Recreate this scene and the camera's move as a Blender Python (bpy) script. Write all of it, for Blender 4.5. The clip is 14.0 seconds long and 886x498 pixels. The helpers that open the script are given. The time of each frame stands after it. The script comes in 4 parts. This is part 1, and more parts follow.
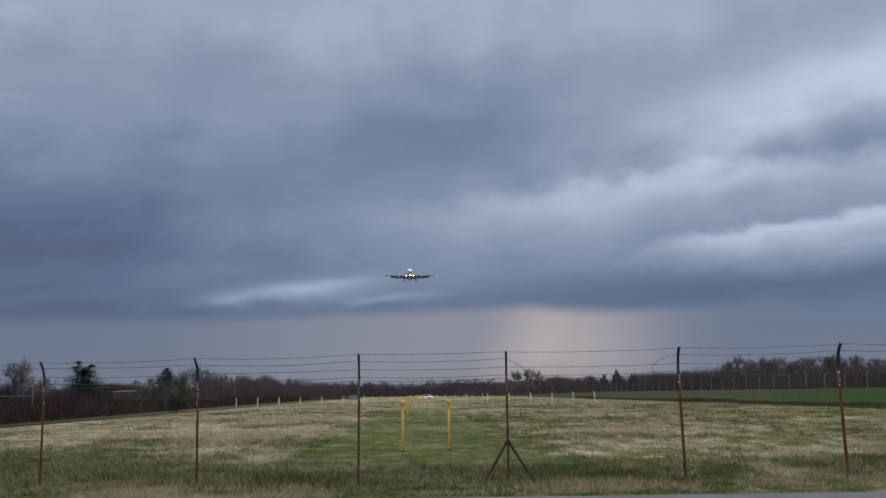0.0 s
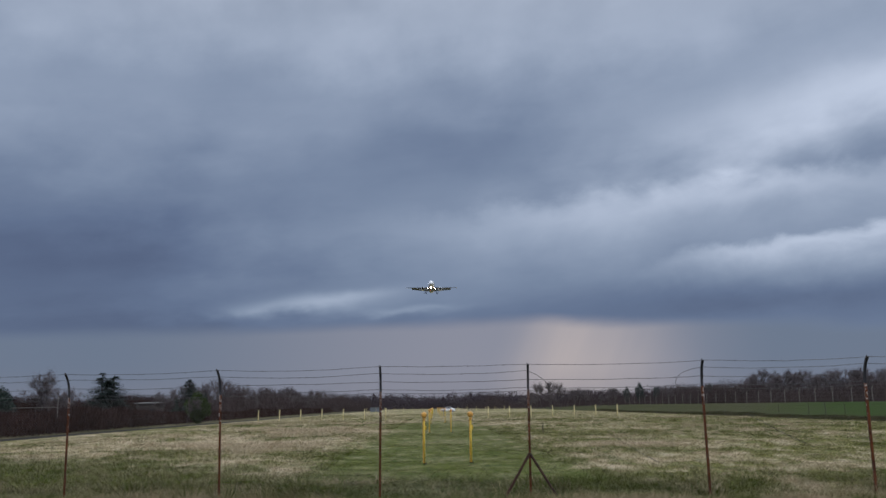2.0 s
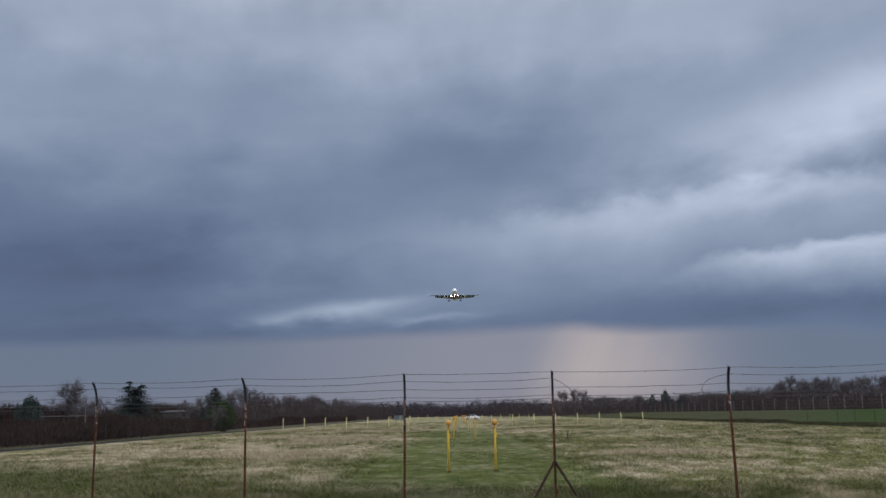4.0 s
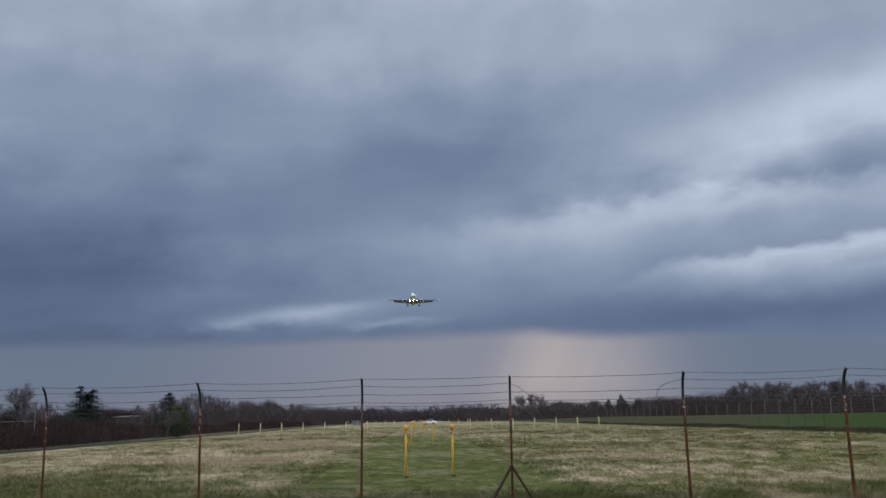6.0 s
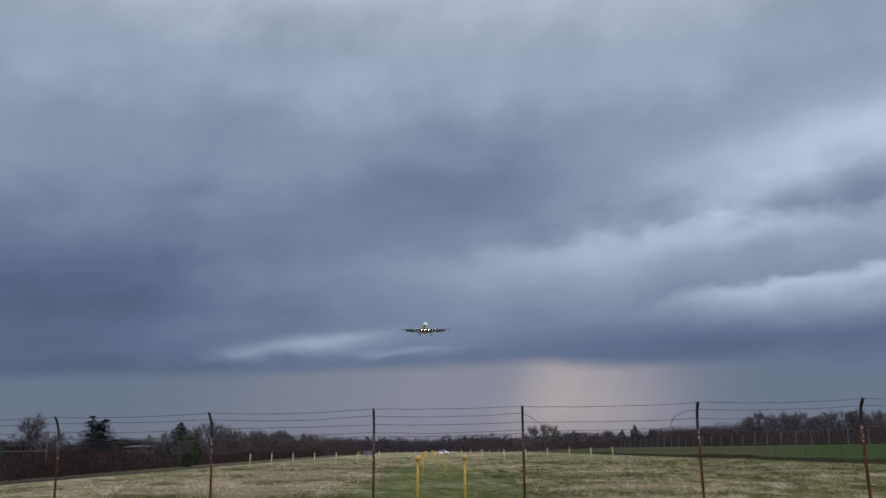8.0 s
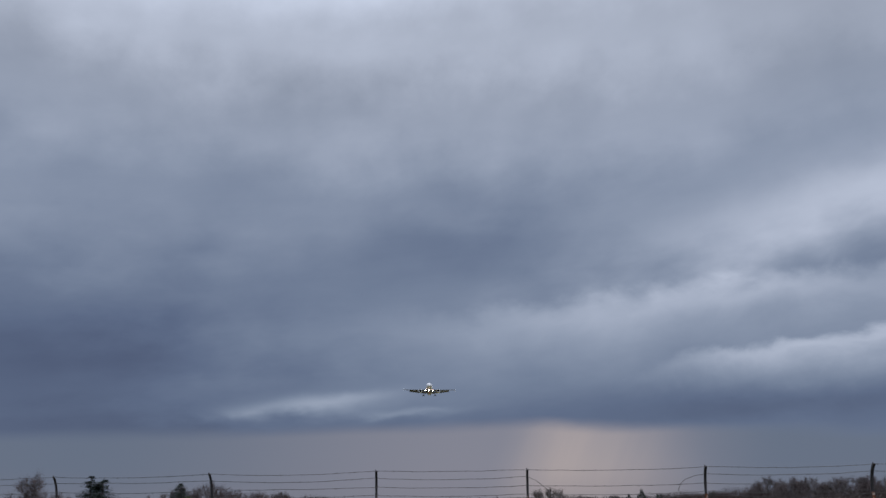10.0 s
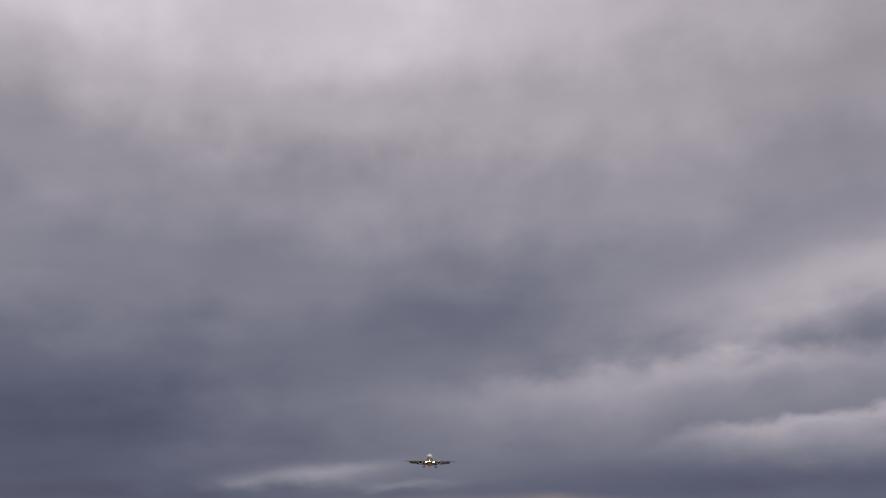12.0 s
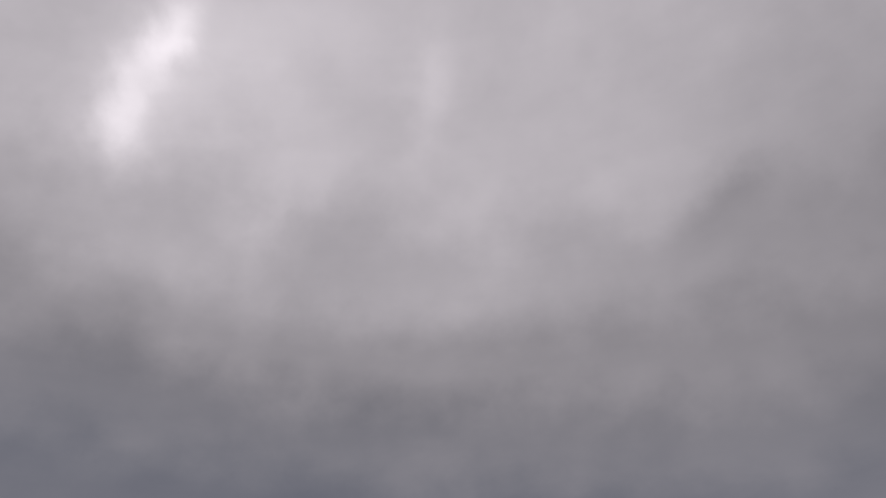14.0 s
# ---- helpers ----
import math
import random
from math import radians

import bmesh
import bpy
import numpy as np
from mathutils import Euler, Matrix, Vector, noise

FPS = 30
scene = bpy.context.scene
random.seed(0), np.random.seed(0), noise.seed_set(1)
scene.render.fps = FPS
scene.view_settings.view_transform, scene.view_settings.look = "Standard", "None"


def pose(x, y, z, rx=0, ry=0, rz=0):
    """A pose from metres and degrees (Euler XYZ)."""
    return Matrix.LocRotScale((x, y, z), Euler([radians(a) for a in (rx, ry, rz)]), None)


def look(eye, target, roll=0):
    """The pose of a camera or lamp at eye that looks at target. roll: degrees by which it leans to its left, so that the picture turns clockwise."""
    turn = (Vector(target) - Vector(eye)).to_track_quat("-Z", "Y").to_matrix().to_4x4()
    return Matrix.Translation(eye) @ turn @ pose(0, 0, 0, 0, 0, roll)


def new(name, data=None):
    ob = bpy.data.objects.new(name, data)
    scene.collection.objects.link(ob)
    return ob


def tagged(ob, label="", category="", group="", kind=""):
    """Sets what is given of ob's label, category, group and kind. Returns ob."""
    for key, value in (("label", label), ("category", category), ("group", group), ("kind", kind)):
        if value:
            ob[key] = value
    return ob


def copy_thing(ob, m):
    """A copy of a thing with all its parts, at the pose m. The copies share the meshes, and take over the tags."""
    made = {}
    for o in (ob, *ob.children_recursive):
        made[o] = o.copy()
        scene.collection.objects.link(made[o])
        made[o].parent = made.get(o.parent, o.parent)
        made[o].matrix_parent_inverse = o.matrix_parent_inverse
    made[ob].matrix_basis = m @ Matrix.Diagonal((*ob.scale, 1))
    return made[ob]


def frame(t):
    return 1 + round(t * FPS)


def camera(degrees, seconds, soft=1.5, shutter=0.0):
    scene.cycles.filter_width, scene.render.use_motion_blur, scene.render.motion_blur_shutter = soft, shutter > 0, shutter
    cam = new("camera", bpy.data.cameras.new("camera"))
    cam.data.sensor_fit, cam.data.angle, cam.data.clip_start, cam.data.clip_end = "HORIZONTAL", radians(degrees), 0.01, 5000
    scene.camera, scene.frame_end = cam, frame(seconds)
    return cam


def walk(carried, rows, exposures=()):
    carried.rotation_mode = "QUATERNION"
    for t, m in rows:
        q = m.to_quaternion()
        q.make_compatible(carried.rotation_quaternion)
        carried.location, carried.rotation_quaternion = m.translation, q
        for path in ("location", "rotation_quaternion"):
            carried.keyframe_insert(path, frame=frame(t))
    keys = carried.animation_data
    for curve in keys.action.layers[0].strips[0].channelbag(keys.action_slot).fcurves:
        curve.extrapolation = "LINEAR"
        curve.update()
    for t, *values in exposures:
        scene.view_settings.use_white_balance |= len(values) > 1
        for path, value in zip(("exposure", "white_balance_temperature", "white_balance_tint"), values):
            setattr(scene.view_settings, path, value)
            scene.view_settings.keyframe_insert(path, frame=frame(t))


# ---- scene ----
cam = camera(54.0, 14.0)

# seconds, yaw, pitch, roll of a viewer who stands still beside the road
EYE = (0.0, 0.0, 1.58)
PATH = [
    (0, 0.0, 9.45, 1.10), (0.5, 0.10, 9.60, 0.98), (1, 0.30, 9.75, 0.90), (1.5, 0.71, 10.0, 0.85),
    (2, 1.41, 10.27, 0.95), (2.5, 2.30, 10.60, 1.01), (2.7, 2.57, 10.72, 1.02), (3.7, 3.0, 10.85, 1.05), (4.8, 2.03, 10.52, 1.05), (5, 1.58, 10.51, 1.05), (5.5, 0.71, 10.66, 1.0),
    (6, 0.19, 11.06, 1.13), (6.5, 0.07, 11.44, 1.2), (7, 0.30, 12.0, 1.2), (7.5, 0.60, 12.49, 1.14),
    (8, 0.96, 12.99, 1.03), (8.2, 1.02, 13.26, 1.0), (9.25, 1.12, 15.2, 0.8), (10.3, 1.24, 17.64, 0.56), (10.5, 1.23, 18.10, 0.51), (11, 1.24, 19.24, 0.1), (11.5, 1.35, 20.23, -0.12),
    (12, 1.43, 21.46, -0.25), (12.5, 1.95, 23.49, -0.3), (13, 2.81, 26.60, -0.6), (13.5, 4.15, 31.95, -1.2),
    (14, 7.5, 37.7, -3.4),
]
# the clip's camera turns from a cold to a neutral white balance as the sky fills the picture
walk(cam, [(t, pose(*EYE, 90 + p, 0, w) @ pose(0, 0, 0, 0, 0, -r)) for t, w, p, r in PATH],
     exposures=((0, 0.03, 6450, 9), (6, 0.0, 6450, 9), (8, -0.08, 6400, 9), (10.3, -0.2, 6650, 12), (10.8, -0.27, 7100, 18),
                (11.5, -0.35, 7600, 24), (12.5, -0.5, 8100, 25), (13.2, -0.56, 8100, 22), (13.5, -0.66, 8050, 20), (14, -0.92, 8000, 20)))


# ---- node helpers ----
def node_tree(name):
    m = bpy.data.materials.new(name)
    m.use_nodes = True
    t = m.node_tree
    t.nodes.clear()
    return m, t


def put(t, x, socket):
    if isinstance(x, (int, float, tuple)):
        socket.default_value = x
    else:
        t.links.new(x, socket)


def op(t, kind, a, b=0.0, c=0.0, clamp=False):
    n = t.nodes.new("ShaderNodeMath")
    n.operation, n.use_clamp = kind, clamp
    for s, x in zip(n.inputs, (a, b, c)):
        put(t, x, s)
    return n.outputs[0]


def noise_at(t, vec, scale, detail=4.0, rough=0.55, distort=0.0):
    n = t.nodes.new("ShaderNodeTexNoise")
    put(t, vec, n.inputs["Vector"])
    n.inputs["Scale"].default_value, n.inputs["Detail"].default_value = scale, detail
    n.inputs["Roughness"].default_value, n.inputs["Distortion"].default_value = rough, distort
    return n.outputs[0]


def vec_of(t, x, y, z=0.0):
    n = t.nodes.new("ShaderNodeCombineXYZ")
    for s, v in zip(n.inputs, (x, y, z)):
        put(t, v, s)
    return n.outputs[0]


def split(t, v):
    n = t.nodes.new("ShaderNodeSeparateXYZ")
    put(t, v, n.inputs[0])
    return n.outputs


def ramp(t, x, stops, smooth=True):
    n = t.nodes.new("ShaderNodeValToRGB")
    n.color_ramp.interpolation = "EASE" if smooth else "LINEAR"
    e = n.color_ramp.elements
    while len(e) < len(stops):
        e.new(0.5)
    for el, (p, c) in zip(e, stops):
        el.position = p
        el.color = (*c, 1.0) if isinstance(c, tuple) else (c, c, c, 1.0)
    put(t, x, n.inputs[0])
    return n.outputs[0]


def mix(t, f, a, b, blend="MIX"):
    n = t.nodes.new("ShaderNodeMix")
    n.data_type, n.blend_type = "RGBA", blend
    put(t, f, n.inputs[0])
    for s, x in ((n.inputs[6], a), (n.inputs[7], b)):
        put(t, (*x, 1.0) if isinstance(x, tuple) and len(x) == 3 else x, s)
    return n.outputs[2]


def steps(t, x, lo, hi):
    n = t.nodes.new("ShaderNodeMapRange")
    n.interpolation_type = "SMOOTHSTEP"
    put(t, x, n.inputs[0])
    n.inputs[1].default_value, n.inputs[2].default_value = lo, hi
    return n.outputs[0]


# ---- sky: a storm cloud ahead, brighter overhead and behind ----
world = bpy.data.worlds.new("overcast_sky")
scene.world = world
world.use_nodes = True
wt = world.node_tree
wt.nodes.clear()
way = wt.nodes.new("ShaderNodeTexCoord").outputs["Generated"]
dx, dy, dz = split(wt, way)
az = op(wt, "MULTIPLY", op(wt, "ARCTAN2", dx, dy), 57.2958)
el = op(wt, "MULTIPLY", op(wt, "ARCSINE", dz), 57.2958)

# coordinates along the drift of the streaks, which rise to the north-east and shrink towards the horizon
low = op(wt, "ADD", op(wt, "ABSOLUTE", el), 7.0)
flat = op(wt, "MULTIPLY_ADD", op(wt, "LOGARITHM", op(wt, "SUBTRACT", low, 3.0), 2.718), 14.0, op(wt, "MULTIPLY", el, 0.75))
slope = op(wt, "SUBTRACT", flat, op(wt, "MULTIPLY", az, 0.13))
sheet = vec_of(wt, op(wt, "MULTIPLY", az, 0.030), op(wt, "MULTIPLY", slope, 0.075), 3.7)
puffs = vec_of(wt, op(wt, "MULTIPLY", az, 0.09), op(wt, "MULTIPLY", slope, 0.11), 9.1)
n_big = op(wt, "SUBTRACT", noise_at(wt, sheet, 1.0, 5.0, 0.5, 0.4), 0.5)
n_mid = op(wt, "SUBTRACT", noise_at(wt, puffs, 1.0, 5.0, 0.45, 0.25), 0.5)
n_fine = op(wt, "SUBTRACT", noise_at(wt, puffs, 3.1, 4.0, 0.5, 0.1), 0.5)
# the sheet overhead is smoother than the ragged front ahead
calm_sky = op(wt, "MULTIPLY_ADD", steps(wt, el, 16.0, 30.0), -0.62, 1.0)
bend = op(wt, "MULTIPLY", op(wt, "MULTIPLY_ADD", n_mid, 5.0, op(wt, "MULTIPLY", n_fine, 2.4)), calm_sky)
grow = op(wt, "MINIMUM", op(wt, "MULTIPLY", low, 0.07), 1.7)
# billows of the sheet overhead
high = steps(wt, el, 12.0, 28.0)
n_puff = op(wt, "SUBTRACT", noise_at(wt, way, 5.0, 6.0, 0.55, 0.3), 0.5)
n_curl = op(wt, "SUBTRACT", noise_at(wt, way, 8.3, 5.0, 0.55, 0.0), 0.5)
azw = op(wt, "ADD", op(wt, "MULTIPLY_ADD", bend, 1.6, az), op(wt, "MULTIPLY", op(wt, "MULTIPLY", n_puff, high), 12.0))
elw = op(wt, "ADD", op(wt, "MULTIPLY_ADD", op(wt, "MULTIPLY", bend, 0.55), grow, el), op(wt, "MULTIPLY", op(wt, "MULTIPLY", n_curl, high), 6.5))

# brightness by height over the horizon
height = op(wt, "DIVIDE", op(wt, "ADD", elw, 5.0), 95.0, clamp=True)


def at(e):
    return (e + 5.0) / 95.0


light = ramp(wt, height, [(0.0, 0.16), (at(3.2), 0.165), (at(5.0), 0.125), (at(7.5), 0.165), (at(13), 0.215), (at(20), 0.285),
                          (at(25), 0.375), (at(30), 0.52), (at(36), 0.70), (at(43), 0.85), (1.0, 1.0)])


def cloud(total, a, e, wide, tall, tilt, gain):
    """A soft lens of lighter or darker cloud round azimuth a and elevation e, all in degrees."""
    c, s = math.cos(radians(tilt)), math.sin(radians(tilt))
    p, q = op(wt, "SUBTRACT", azw, a), op(wt, "SUBTRACT", elw, e)
    u = op(wt, "ADD", op(wt, "MULTIPLY", p, c / wide), op(wt, "MULTIPLY", q, s / wide))
    v = op(wt, "SUBTRACT", op(wt, "MULTIPLY", q, c / tall), op(wt, "MULTIPLY", p, s / tall))
    r = op(wt, "ADD", op(wt, "MULTIPLY", u, u), op(wt, "MULTIPLY", v, v))
    return op(wt, "MULTIPLY_ADD", op(wt, "EXPONENT", op(wt, "MULTIPLY", r, -1.0)), gain, total)


# two banks of cumulus with crisp lit tops that fade downwards
heads = vec_of(wt, op(wt, "MULTIPLY", az, 0.16), op(wt, "MULTIPLY", flat, 0.13), 1.3)
n_head = op(wt, "SUBTRACT", noise_at(wt, heads, 1.0, 6.0, 0.55, 0.3), 0.5)


def bank(total, base, rise, curve, ragged, crisp, fade, start, full, gain):
    """A bank whose top stands at base + rise * azimuth + curve * azimuth squared."""
    top = op(wt, "MULTIPLY_ADD", az, op(wt, "MULTIPLY_ADD", az, curve, rise), base)
    d = op(wt, "SUBTRACT", op(wt, "MULTIPLY_ADD", n_head, ragged, op(wt, "MULTIPLY_ADD", n_fine, ragged * 0.3, top)), el)
    lit = op(wt, "MULTIPLY", steps(wt, d, 0.0, crisp), op(wt, "EXPONENT", op(wt, "MULTIPLY", op(wt, "MAXIMUM", d, 0.0), -1.0 / fade)))
    return op(wt, "MULTIPLY_ADD", op(wt, "MULTIPLY", lit, steps(wt, az, start, full)), gain, total)


light = bank(light, 13.5, 0.07, 0.0, 4.4, 2.3, 2.7, -9.0, 12.0, 0.43)
light = bank(light, 8.1, 0.10, 0.0, 3.2, 0.9, 1.3, 9.0, 21.0, 0.50)
light = cloud(light, 20.5, 16.9, 10.0, 2.5, 8, 0.23)
light = cloud(light, 27.5, 18.4, 5.5, 2.4, 12, 0.17)
light = cloud(light, 22.0, 12.2, 8.0, 0.8, 4, -0.03)
light = cloud(light, 27.0, 31.0, 9.0, 6.0, 10, -0.05)
light = cloud(light, -9.8, 6.75, 4.4, 0.50, 6, 0.22)
light = cloud(light, -3.3, 6.4, 2.8, 0.26, 1, 0.08)
light = cloud(light, 19.0, 6.6, 14.0, 1.3, 0, -0.07)
light = cloud(light, -6.0, 9.5, 12.0, 3.5, 0, 0.04)
light = cloud(light, -26.0, 10.5, 14.0, 5.0, 0, -0.08)
light = cloud(light, -1.0, 17.5, 10.0, 3.0, 6, -0.065)
light = cloud(light, -27.0, 30.0, 9.0, 6.0, 30, 0.07)
light = cloud(light, -16.0, 22.5, 14.0, 4.0, 0, -0.035)
light = cloud(light, -33.0, 47.2, 2.6, 2.2, 30, 0.62)
light = cloud(light, -34.2, 42.8, 2.6, 2.4, 60, 0.42)
light = cloud(light, -22.3, 39.5, 4.0, 2.2, 40, 0.14)
light = cloud(light, 15.0, 39.2, 4.0, 1.6, 20, -0.12)
light = cloud(light, -10.3, 48.3, 1.8, 4.0, 0, 0.14)
light = cloud(light, -28.0, 47.0, 16.0, 7.0, 20, 0.24)
light = cloud(light, 32.0, 42.0, 18.0, 12.0, 0, -0.24)
light = cloud(light, -30.0, 27.5, 6.0, 3.0, 0, -0.07)
# long level streaks, strongest low over the horizon
n_line = op(wt, "SUBTRACT", noise_at(wt, vec_of(wt, op(wt, "MULTIPLY", azw, 0.07), op(wt, "MULTIPLY_ADD", az, -0.09, op(wt, "MULTIPLY", el, 0.75)), 6.6), 1.0, 5.0, 0.55, 0.3), 0.5)
grain = op(wt, "MULTIPLY_ADD", n_mid, 0.46, op(wt, "MULTIPLY_ADD", n_fine, 0.20, op(wt, "MULTIPLY", n_line, 0.10)))
light = op(wt, "MULTIPLY", light, op(wt, "ADD", op(wt, "MULTIPLY_ADD", n_big, 0.42, 1.0), op(wt, "MULTIPLY_ADD", op(wt, "ADD", n_puff, n_curl), op(wt, "MULTIPLY", high, 0.20), op(wt, "MULTIPLY", grain, calm_sky))))

# under the cloud base: grey haze, and a shaft of warm light through the rain
below = steps(wt, op(wt, "ADD", op(wt, "ADD", el, op(wt, "MULTIPLY", n_mid, 1.3)), op(wt, "MULTIPLY_ADD", op(wt, "MINIMUM", az, 0.0), -0.030, op(wt, "MULTIPLY", op(wt, "MAXIMUM", op(wt, "SUBTRACT", az, 5.0), 0.0), 0.05))), 6.0, 4.9)
lean = op(wt, "MULTIPLY_ADD", el, -0.45, az)
rays = op(wt, "SUBTRACT", noise_at(wt, vec_of(wt, op(wt, "MULTIPLY", lean, 0.55), op(wt, "MULTIPLY", el, 0.05), 4.4), 1.0, 3.0, 0.5), 0.5)
shaft = op(wt, "MULTIPLY", steps(wt, lean, 0.0, 5.5), steps(wt, op(wt, "ADD", az, op(wt, "MULTIPLY", el, 0.3)), 16.8, 6.5))
shaft = op(wt, "MULTIPLY", shaft, op(wt, "MULTIPLY_ADD", rays, 0.55, 0.95), clamp=True)
haze = mix(wt, shaft, mix(wt, op(wt, "MULTIPLY", steps(wt, az, -24.0, 1.0), steps(wt, az, 20.0, 9.0)), (0.130, 0.164, 0.238), (0.232, 0.238, 0.300)), (0.425, 0.372, 0.378))
haze = mix(wt, op(wt, "MULTIPLY", steps(wt, el, 3.0, 0.0), 0.5), haze, (0.20, 0.198, 0.242))
colour = ramp(wt, op(wt, "MULTIPLY", light, 0.5), [
    (0.0, (0.0, 0.0, 0.0)), (0.04, (0.064, 0.085, 0.157)), (0.065, (0.110, 0.148, 0.244)), (0.10, (0.175, 0.223, 0.326)),
    (0.16, (0.282, 0.338, 0.450)), (0.25, (0.448, 0.508, 0.635)), (0.5, (0.92, 1.0, 1.18)), (1.0, (1.85, 2.0, 2.3))], smooth=False)
# overhead the sheet is nearly neutral, bright or dark
colour = mix(wt, op(wt, "MULTIPLY", steps(wt, el, 20.0, 33.0), 0.78), colour, mix(wt, 1.0, (0.89, 1.0, 1.225), vec_of(wt, light, light, light), "MULTIPLY"))
colour = mix(wt, below, colour, haze)
# the sky behind the viewer is thinner and brighter
rear = op(wt, "MULTIPLY_ADD", steps(wt, dy, 0.35, -0.5), 0.9, 1.0)
nishita = wt.nodes.new("ShaderNodeTexSky")
nishita.sky_type, nishita.sun_disc = "NISHITA", False
nishita.sun_elevation, nishita.sun_rotation = radians(60), radians(209)
clear = mix(wt, 1.0, nishita.outputs[0], (0.004, 0.004, 0.004), "MULTIPLY")
total_sky = mix(wt, 1.0, mix(wt, 1.0, colour, vec_of(wt, rear, rear, rear), "MULTIPLY"), clear, "ADD")
bg = wt.nodes.new("ShaderNodeBackground")
wt.links.new(total_sky, bg.inputs[0])
bg.inputs[1].default_value = 1.0
out = wt.nodes.new("ShaderNodeOutputWorld")
wt.links.new(bg.outputs[0], out.inputs[0])

# the veiled sun, behind the viewer
sun = new("sun", bpy.data.lights.new("sun", "SUN"))
sun.data.energy, sun.data.angle, sun.data.color = 0.74, radians(40), (1.0, 0.95, 0.88)
sun.matrix_world = look((20, -36, 72), (0, 0, 0))


# ---- materials ----
def surface(t, colour, rough=0.8, metal=0.0, bump=None, strength=0.3, dist=0.02, gloss=0.5):
    b = t.nodes.new("ShaderNodeBsdfPrincipled")
    put(t, (*colour, 1.0) if isinstance(colour, tuple) else colour, b.inputs["Base Color"])
    put(t, rough, b.inputs["Roughness"])
    b.inputs["Metallic"].default_value = metal
    b.inputs["Specular IOR Level"].default_value = gloss
    if bump is not None:
        n = t.nodes.new("ShaderNodeBump")
        n.inputs["Strength"].default_value, n.inputs["Distance"].default_value = strength, dist
        t.links.new(bump, n.inputs["Height"])
        t.links.new(n.outputs[0], b.inputs["Normal"])
    o = t.nodes.new("ShaderNodeOutputMaterial")
    t.links.new(b.outputs[0], o.inputs[0])


def mottled(name, dark, lite, scale=4.0, rough=0.85, metal=0.0, strength=0.3, fine=30.0):
    m, t = node_tree(name)
    v = t.nodes.new("ShaderNodeTexCoord").outputs["Object"]
    a, b = noise_at(t, v, scale, 5), noise_at(t, v, fine, 3)
    rnd = t.nodes.new("ShaderNodeObjectInfo").outputs["Random"]
    f = op(t, "ADD", op(t, "MULTIPLY_ADD", a, 1.4, -0.45), op(t, "MULTIPLY_ADD", b, 0.5, op(t, "MULTIPLY_ADD", rnd, 0.3, -0.3)), clamp=True)
    surface(t, mix(t, f, dark, lite), rough, metal, b, strength, gloss=0.05 if rough >= 0.85 and metal == 0 else 0.5)
    return m


